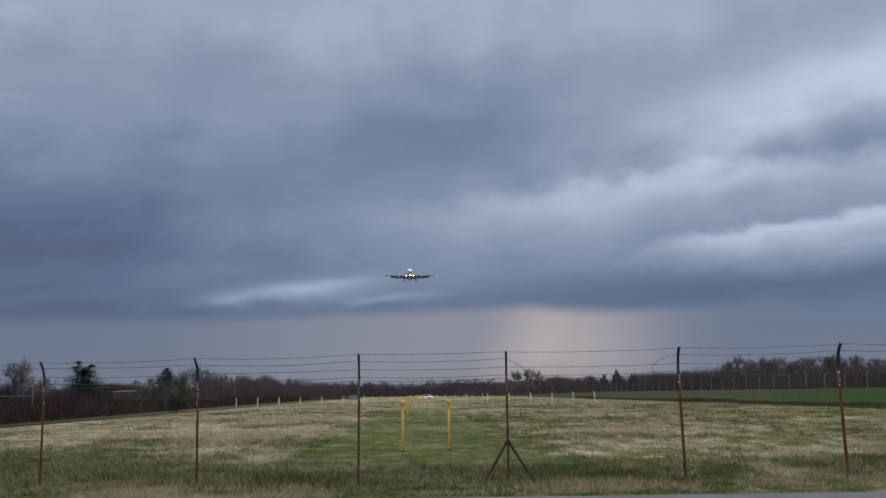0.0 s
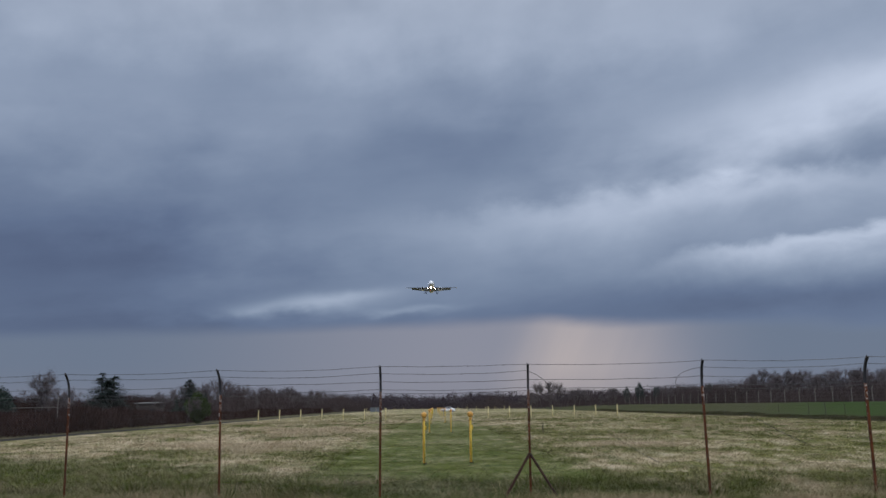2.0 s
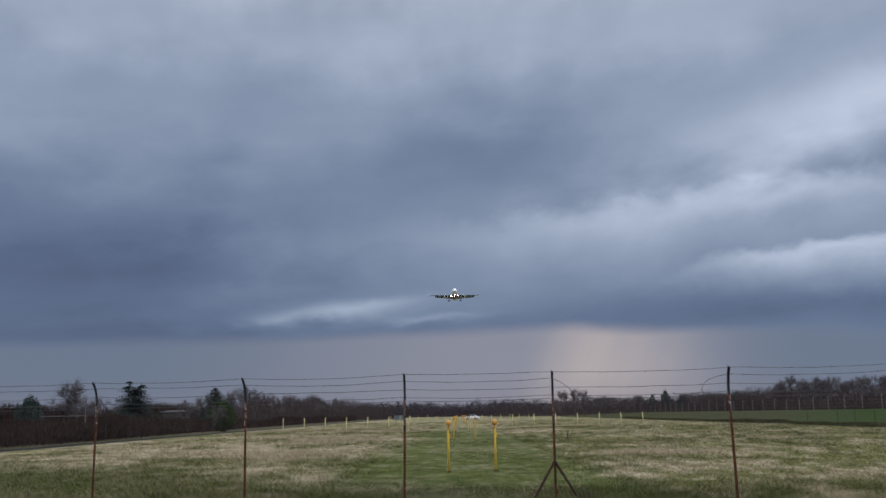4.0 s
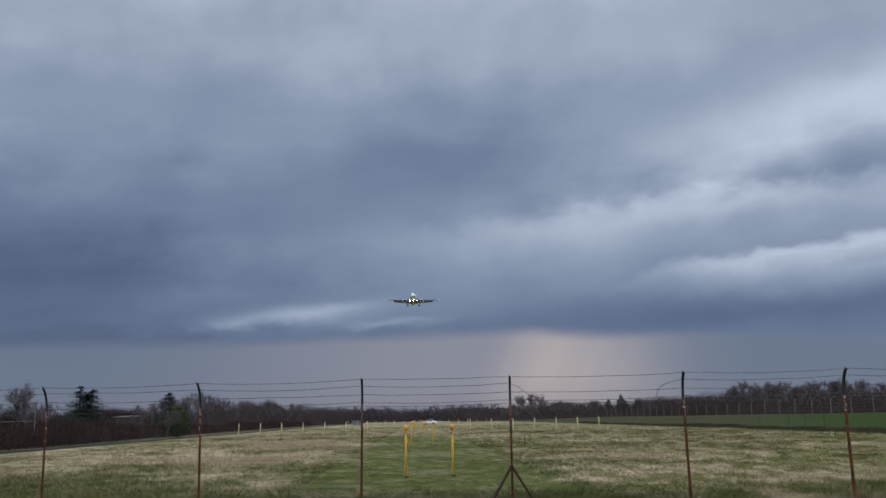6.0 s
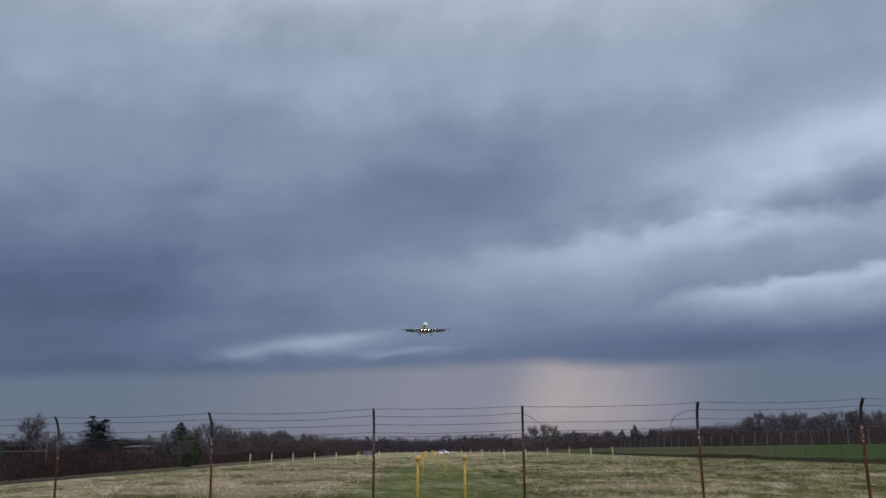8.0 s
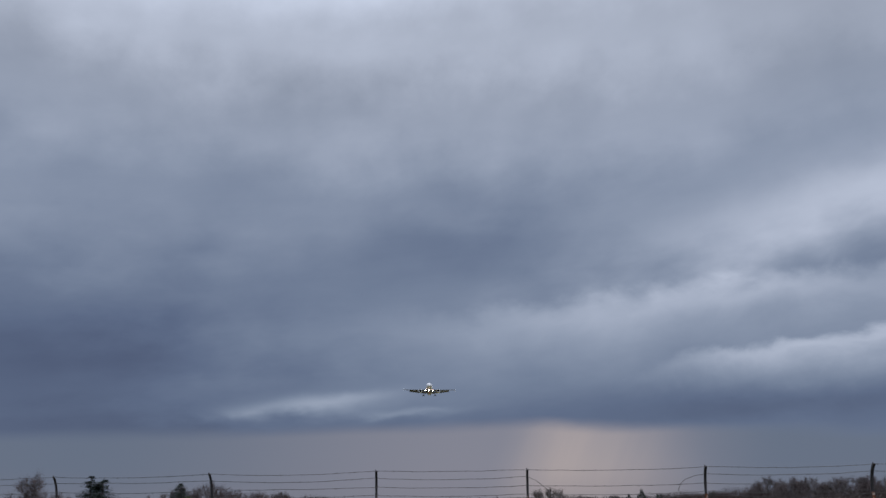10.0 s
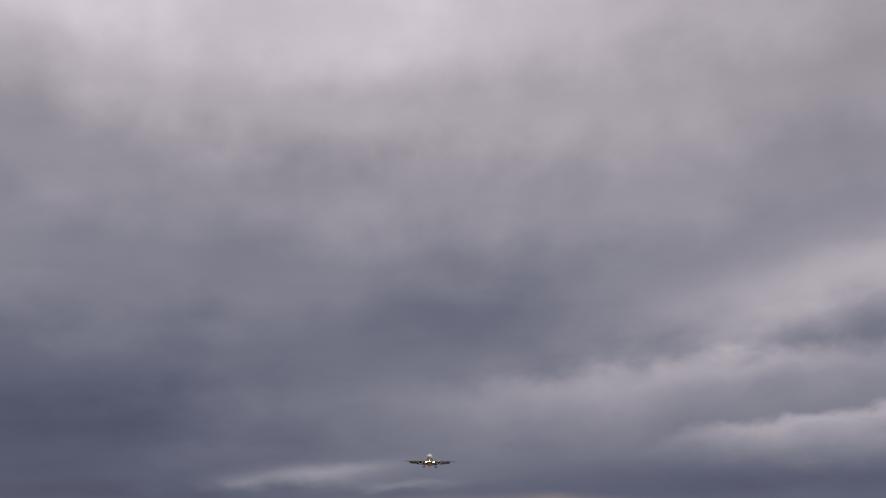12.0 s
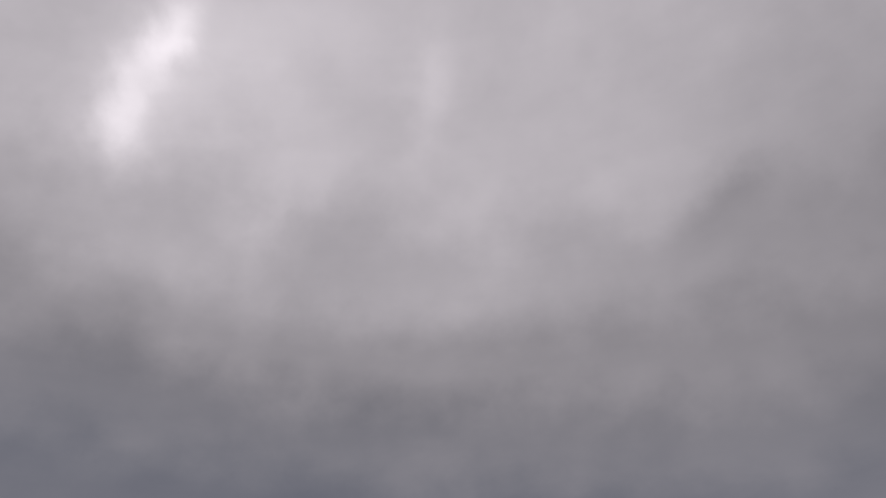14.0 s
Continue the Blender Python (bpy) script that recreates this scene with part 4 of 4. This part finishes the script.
# ---- the airliner on its approach; its nose points to the viewer (-y) ----
def wing_section(x, y, z, chord, thick, n=7, twist=0.0):
    """Airfoil ring at span x; y is the leading edge, chord runs to +y."""
    up, lo = [], []
    for i in range(n + 1):
        s = i / n
        t = thick * chord * 2.6 * (math.sqrt(s) * 0.55 - 0.2 * s - 0.35 * s * s)
        up.append((x, y + s * chord, z + t * 0.6 + twist * s))
        lo.append((x, y + s * chord, z - t * 0.4 + twist * s))
    return up + lo[-2:0:-1]


def airliner():
    e = empty("airliner")
    tagged(e, "white twin-engine airliner on approach, gear down, landing lights on", "aircraft")
    # fuselage: nose at y = 0, tail at y = 37.5
    prof = [(0.0, 0.06, -0.35), (0.25, 0.45, -0.32), (0.8, 0.85, -0.26), (1.7, 1.28, -0.16), (2.9, 1.65, -0.06), (4.4, 1.9, 0.0), (6.0, 1.975, 0.0),
            (12.0, 1.975, 0.0), (20.0, 1.975, 0.0), (25.5, 1.975, 0.0), (28.0, 1.82, 0.16), (31.0, 1.42, 0.5), (34.0, 0.92, 0.86), (36.6, 0.42, 1.12), (37.5, 0.16, 1.2)]
    bm = bmesh.new()
    loft(bm, [circle((0, y, z), r, 28, "y", r * 1.04) for y, r, z in prof])
    body = part("fuselage", bm, M_WHITE, e, smooth=True)
    bm = bmesh.new()
    loft(bm, [circle((0, y, z), r, 20, "y", h) for y, r, z, h in ((10.6, 0.5, -1.72, 0.3), (11.6, 1.75, -1.45, 0.75), (14.0, 2.1, -1.42, 0.95), (19.0, 2.1, -1.42, 0.95), (21.5, 1.6, -1.45, 0.65), (23.5, 0.4, -1.7, 0.28))])
    part("belly_fairing", bm, M_GREY, e, smooth=True)
    for k in range(-2, 2):
        bm = bmesh.new()
        a0, a1 = 0.10 + k * 0.42, 0.44 + k * 0.42
        loft(bm, [[(1.36 * math.sin(a) * f, yy, zz * f) for a, yy, zz in ((a0, 1.62, 0.62), (a1, 1.62, 0.62), (a1, 2.35, 1.18), (a0, 2.35, 1.18))] for f in (1.04, 1.12)])
        part("cockpit_window", bm, M_GLASS, body)
    for sx in (-1, 1):
        for k in range(30):
            y = 6.5 + k * 0.72 * 1.0
            bm = bmesh.new()
            loft(bm, [[(sx * 1.94, y, 0.38), (sx * 1.94, y + 0.26, 0.38), (sx * 1.90, y + 0.26, 0.72), (sx * 1.90, y, 0.72)],
                      [(sx * 1.985, y, 0.38), (sx * 1.985, y + 0.26, 0.38), (sx * 1.95, y + 0.26, 0.72), (sx * 1.95, y, 0.72)]])
            part("cabin_window", bm, M_GLASS, body)
        # wing with sweep and dihedral
        bm = bmesh.new()
        loft(bm, [wing_section(sx * x, y, z, c, th) for x, y, z, c, th in ((1.2, 11.3, -1.15, 7.0, 0.14), (6.4, 14.3, -0.65, 4.2, 0.115), (11.5, 17.0, -0.1, 2.9, 0.11), (16.9, 19.8, 0.5, 1.55, 0.10))])
        bmesh.ops.recalc_face_normals(bm, faces=bm.faces[:])
        wing = part("wing", bm, M_GREY, e, smooth=True)
        bm = bmesh.new()
        loft(bm, [[(sx * 16.9, 19.9, 0.5 - 0.5), (sx * 16.95, 20.2, 0.5 + 0.55), (sx * 16.95, 21.2, 0.55 + 0.6), (sx * 16.9, 21.35, 0.5 - 0.4)],
                  [(sx * 17.0, 19.9, 0.5 - 0.5), (sx * 17.05, 20.2, 0.5 + 0.55), (sx * 17.05, 21.2, 0.55 + 0.6), (sx * 17.0, 21.35, 0.5 - 0.4)]])
        part("wingtip_fence", bm, M_WHITE, wing)
        # slats and flaps run out for landing
        bm = bmesh.new()
        loft(bm, [wing_section(sx * x, y, z, c, 0.22) for x, y, z, c in ((6.9, 14.1, -0.9, 0.75), (16.2, 19.1, 0.2, 0.5))])
        part("slat", bm, M_GREY, wing)
        for xa, xb in ((2.0, 6.2), (6.4, 13.0)):
            bm = bmesh.new()
            loft(bm, [wing_section(sx * x, 18.35 + 0.012 * x, -1.45 + 0.095 * x, 1.9 - 0.075 * x, 0.14, twist=-0.9) for x in (xa, xb)])
            part("flap", bm, M_GREY, wing)
        for x in (4.6, 8.3, 11.9):
            bm = bmesh.new()
            loft(bm, [circle((sx * x, y, -1.15 + 0.09 * x + dz_), r, 8, "y", r * 1.5) for y, r, dz_ in ((16.2, 0.05, -0.2), (17.2, 0.2, -0.42), (18.8, 0.2, -0.7), (20.6, 0.04, -1.2))])
            part("flap_track_fairing", bm, M_GREY, wing, smooth=True)
        # engine
        ex, ez = sx * 5.75, -2.05
        bm = bmesh.new()
        outer = [(10.3, 0.93), (10.4, 1.05), (10.9, 1.17), (12.0, 1.2), (13.4, 1.1), (14.3, 0.92)]
        inner = [(14.25, 0.86), (13.0, 0.9), (11.2, 0.88), (10.5, 0.86), (10.3, 0.92)]
        loft(bm, [circle((ex, y, ez), r, 24, "y") for y, r in outer + inner], caps=False)
        eng = part("engine_nacelle", bm, M_WHITE, e, smooth=True)
        bm = bmesh.new()
        loft(bm, [circle((ex, 11.25, ez), 0.87, 24, "y"), circle((ex, 11.4, ez), 0.87, 24, "y")])
        part("fan", bm, M_DARK, eng)
        # near-black skin over the white inner nacelle paints the recess's shade
        bm = bmesh.new()
        loft(bm, [circle((ex, y, ez), r, 24, "y") for y, r in ((10.42, 0.865), (10.9, 0.845), (11.24, 0.86))], caps=False)
        part("intake_liner", bm, M_DARK, eng, "intake duct with its shade painted in", smooth=True)
        bm = bmesh.new()
        loft(bm, [circle((ex, y, ez), r, 12, "y") for y, r in ((10.75, 0.03), (10.95, 0.16), (11.26, 0.28))])
        part("spinner", bm, M_GREY, eng, smooth=True)
        bm = bmesh.new()
        loft(bm, [circle((ex, y, ez), r, 16, "y") for y, r in ((11.4, 0.62), (14.3, 0.6), (15.2, 0.42), (15.9, 0.12))])
        part("exhaust", bm, M_METAL, eng, smooth=True)
        bm = bmesh.new()
        loft(bm, [[(ex - 0.18, 11.4, ez + 1.1), (ex + 0.18, 11.4, ez + 1.1), (ex + 0.18, 16.5, ez + 0.9), (ex - 0.18, 16.5, ez + 0.9)],
                  [(ex - 0.15, 13.6, ez + 1.5), (ex + 0.15, 13.6, ez + 1.5), (ex + 0.15, 17.0, ez + 1.45), (ex - 0.15, 17.0, ez + 1.45)]])
        part("pylon", bm, M_WHITE, eng)
        # tailplane
        bm = bmesh.new()
        loft(bm, [wing_section(sx * x, y, z, c, 0.10) for x, y, z, c in ((0.4, 31.6, 0.9, 3.8), (6.2, 35.0, 1.5, 1.4))])
        bmesh.ops.recalc_face_normals(bm, faces=bm.faces[:])
        part("tailplane", bm, M_GREY, e, smooth=True)
        # main gear
        gx = sx * 3.8
        bm = bmesh.new()
        tube(bm, [(gx, 17.6, -1.1), (gx, 17.7, -3.75)], [0.17, 0.12], 10)
        tube(bm, [(gx - sx * 1.6, 17.6, -1.3), (gx, 17.65, -2.5)], 0.07, 6)
        tube(bm, [(gx - 0.55, 17.7, -3.75), (gx + 0.55, 17.7, -3.75)], 0.09, 8)
        gear = part("main_gear_leg", bm, M_METAL, e)
        bm = bmesh.new()
        box(bm, (gx + sx * 0.22 - 0.03, 17.0, -2.7), (gx + sx * 0.22 + 0.03, 18.2, -1.2), 0.01)
        part("gear_door", bm, M_WHITE, gear)
        for o in (-0.46, 0.46):
            bm = bmesh.new()
            loft(bm, [circle((gx + o + w, 17.7, -3.75), r, 18, "x") for w, r in ((-0.2, 0.46), (-0.14, 0.57), (0.14, 0.57), (0.2, 0.46))])
            part("wheel", bm, M_TYRE, gear, smooth=False)
        # wing root landing lamp
        bm = bmesh.new()
        loft(bm, [circle((sx * 2.35, 12.7, -1.35), 0.30, 14, "y"), circle((sx * 2.35, 12.62, -1.35), 0.20, 14, "y")])
        lamp = part("landing_lamp", bm, M_LAMP, e, "bright warm white lamp")
        # unseen cup, added to keep the lamp's light off wing and fuselage
        bm = bmesh.new()
        loft(bm, [circle((sx * 2.35, y, -1.35), r, 14, "y") for y, r in ((12.45, 0.40), (12.95, 0.42), (13.3, 0.2))] , caps=False)
        part("lamp_housing", bm, M_GREY, lamp)
    # fin
    bm = bmesh.new()
    loft(bm, [[(w * c, y + c0, z) for w, c0 in ((0, 0), (0.045, 0.25 * c), (0.03, 0.7 * c), (0, c), (-0.03, 0.7 * c), (-0.045, 0.25 * c))] for y, z, c in ((29.6, 1.6, 5.9), (34.4, 7.9, 2.2))])
    part("fin", bm, M_WHITE, e)
    # nose gear with its lamps
    bm = bmesh.new()
    tube(bm, [(0, 5.1, -1.7), (0, 4.9, -3.85)], [0.11, 0.08], 10)
    tube(bm, [(-0.3, 4.9, -3.85), (0.3, 4.9, -3.85)], 0.05, 8)
    nose = part("nose_gear_leg", bm, M_METAL, e)
    for o in (-0.25, 0.25):
        bm = bmesh.new()
        loft(bm, [circle((o + w, 4.9, -3.85), r, 16, "x") for w, r in ((-0.1, 0.3), (-0.07, 0.38), (0.07, 0.38), (0.1, 0.3))])
        part("wheel", bm, M_TYRE, nose)
        for z, r in ((-2.35, 0.16), (-2.85, 0.12)):
            bm = bmesh.new()
            loft(bm, [circle((o * 0.95, 4.72, z), r, 12, "y"), circle((o * 0.95, 4.66, z), r * 0.7, 12, "y")])
            part("taxi_lamp", bm, M_LAMP, nose, "bright warm white lamp")
            # the same added cup blocks spill from the nose gear lamps
            bm = bmesh.new()
            loft(bm, [circle((o * 0.95, y, z), q, 12, "y") for y, q in ((4.55, r * 1.15), (4.78, r * 1.2), (4.9, r * 0.5))], caps=False)
            part("lamp_housing", bm, M_GREY, nose)
    bm = bmesh.new()
    loft(bm, [circle((0, y, -2.42), r, 10, "y", r * 0.7) for y, r in ((15.6, 0.05), (15.75, 0.14), (15.95, 0.14), (16.1, 0.05))])
    part("beacon", bm, M_BEACON, e, "red anticollision beacon")
    return e


plane = airliner()
plane.matrix_basis = pose(-21.6, 556, 80.6, -3.2, 0.6, 2.2)


# ---- grass: patches, and blades over the verge and the meadow ----
LATTICE = np.random.default_rng(77).random((128, 128))


def patches(x, y, size):
    """Smooth random patches of about the given size in metres, 0 to 1."""
    u, v = x / size + 500.0, y / size + 500.0
    i, j = np.floor(u).astype(int), np.floor(v).astype(int)
    f, g = u - i, v - j
    f, g = f * f * (3 - 2 * f), g * g * (3 - 2 * g)
    at_ = lambda a, b: LATTICE[a % 128, b % 128]
    return (at_(i, j) * (1 - f) + at_(i + 1, j) * f) * (1 - g) + (at_(i, j + 1) * (1 - f) + at_(i + 1, j + 1) * f) * g


def blades(name, tufts, each, area, tall, wide, seed, radius=0.10, material=None, clump=None):
    """Tussocks of leaning blades, one triangle each, thinning out with distance; clump = (size, share, dryness) gathers them in patches."""
    rng = np.random.default_rng(seed)
    x0, x1, y0, y1 = area
    ty = y0 * (y1 / y0) ** rng.random(tufts)
    tx = (x0 + (x1 - x0) * rng.random(tufts)) * (ty / y1 if x1 > 20 else 1.0)
    if clump:
        size, share, dry = clump
        p = 0.5 * patches(tx, ty * 0.6, size) + 0.3 * patches(tx + 31, ty * 0.6, size * 0.4) + 0.2 * patches(tx, ty * 0.25 + 9, size * 4)
        side = tx + 0.0377 * ty - 0.37
        p = p - 0.22 * dry * np.clip(1.6 - np.abs(side) / 4.0, 0, 1) * (ty < 90) * (ty > 19)
        p = p - 0.10 * dry * np.clip(side / 6.0, 0, 1) * np.clip((ty - 32) / 10, 0, 1)
        p = p - 0.09 * dry * np.clip(-(side + 5) / 4.0, 0, 1) * (ty < 27)
        p = p + 0.05 * dry * np.clip(-(tx + 3) / 3.0, 0, 1) * (ty > 26) * (ty < 52)
        p = p - 0.12 * dry * np.clip((4.0 - tx - 0.40 * ty) / 4.0, 0, 1) * (ty < 60)
        keep = p > 1 - share
        tx, ty = tx[keep], ty[keep]
        tufts = len(tx)
    th = tall * (0.35 + 0.9 * rng.random(tufts) ** 2)
    count = tufts * each
    far_ = np.repeat(np.maximum(1.0, ty / 26.0), each)
    off = rng.normal(0, radius, (count, 2)) * np.sqrt(far_)[:, None]
    x, y = np.repeat(tx, each) + off[:, 0], np.repeat(ty, each) + off[:, 1] * 0.8
    h = np.repeat(th, each) * (0.5 + 0.6 * rng.random(count))
    lat = x + 0.0377 * y - 0.37
    h = h * np.where((np.abs(lat) < 3.2) & (y > 19), 0.4, 1.0)
    h = h * np.where((lat < -24.2 - 0.0138 * (y - 30)) | (lat > 30.6 + 0.034 * (y - 20)), 0.05, 1.0)
    h = h * np.where(lat < -21.8 - 0.0138 * (y - 30), 0.4, 1.0)
    h = h * np.where(y < 13.82 - 0.05 * x, 0.02, 1.0)
    a = rng.random(count) * 6.283
    lean = (off * 1.1 + rng.normal(0, 0.25, (count, 2)) * h[:, None])
    w = wide * (0.7 + 0.6 * rng.random(count)) * far_
    v = np.empty((count, 3, 3))
    v[:, 0] = np.stack([x - w * np.cos(a), y - w * np.sin(a), np.full(count, -0.01)], 1)
    v[:, 1] = np.stack([x + w * np.cos(a), y + w * np.sin(a), np.full(count, -0.01)], 1)
    v[:, 2] = np.stack([x + lean[:, 0], y + lean[:, 1], h], 1)
    me = bpy.data.meshes.new(name)
    me.vertices.add(count * 3)
    me.vertices.foreach_set("co", v.ravel())
    me.loops.add(count * 3)
    me.loops.foreach_set("vertex_index", np.arange(count * 3))
    me.polygons.add(count)
    me.polygons.foreach_set("loop_start", np.arange(0, count * 3, 3))
    me.update()
    me.validate()
    me.materials.append(material or M_BLADES)
    return new(name, me)


M_DEAD = mottled("bleached_grass", (0.27, 0.205, 0.122), (0.60, 0.49, 0.335), 1.1, 0.9)
M_LUSH = mottled("lush_grass", (0.042, 0.053, 0.008), (0.125, 0.142, 0.022), 0.9, 0.9)
tagged(blades("verge_grass", 7500, 12, (-15, 15, 14.9, 18.6), 0.13, 0.005, 1, 0.09), "tufted grass with dry stems under the fence", "grass", kind="stuff")
tagged(blades("dry_stems", 3600, 7, (-15, 15, 14.2, 17.4), 0.24, 0.004, 4, 0.07, M_STRAW, (1.1, 0.47, 0.0)), "tall dry straw stems along the fence foot", "grass", kind="stuff")
tagged(blades("roadside_straw", 5200, 9, (-15, 15, 13.9, 15.5), 0.13, 0.005, 12, 0.09, M_STRAW, (0.9, 0.50, 0.0)), "low pale dead grass between the fence and the road", "grass", kind="stuff")
tagged(blades("grass_tussocks", 900, 46, (-15, 15, 15.6, 19.5), 0.27, 0.006, 6, 0.16, M_LUSH, (1.3, 0.52, 0.0)), "dark green tussocks of long grass behind the fence", "grass", kind="stuff")
tagged(blades("bleached_tussocks", 34000, 14, (-62, 62, 18.5, 110), 0.22, 0.008, 7, 0.15, M_DEAD, (2.6, 0.43, 1.0)), "pale dead grass tussocks in patches over the meadow", "grass", kind="stuff")
tagged(blades("green_tussocks", 16000, 12, (-62, 62, 18.5, 110), 0.17, 0.008, 9, 0.16, M_LUSH, (2.3, 0.48, -0.5)), "low green tussocks between the dead grass", "grass", kind="stuff")
tagged(blades("roadside_grass", 4500, 12, (-15, 15, 13.3, 15.4), 0.09, 0.005, 2, 0.09), "short green and straw grass beside the road", "grass", kind="stuff")
tagged(blades("meadow_grass", 34000, 12, (-125, 125, 17.8, 210), 0.13, 0.008, 3, 0.11), "bleached meadow grass in tussocks", "grass", kind="stuff")
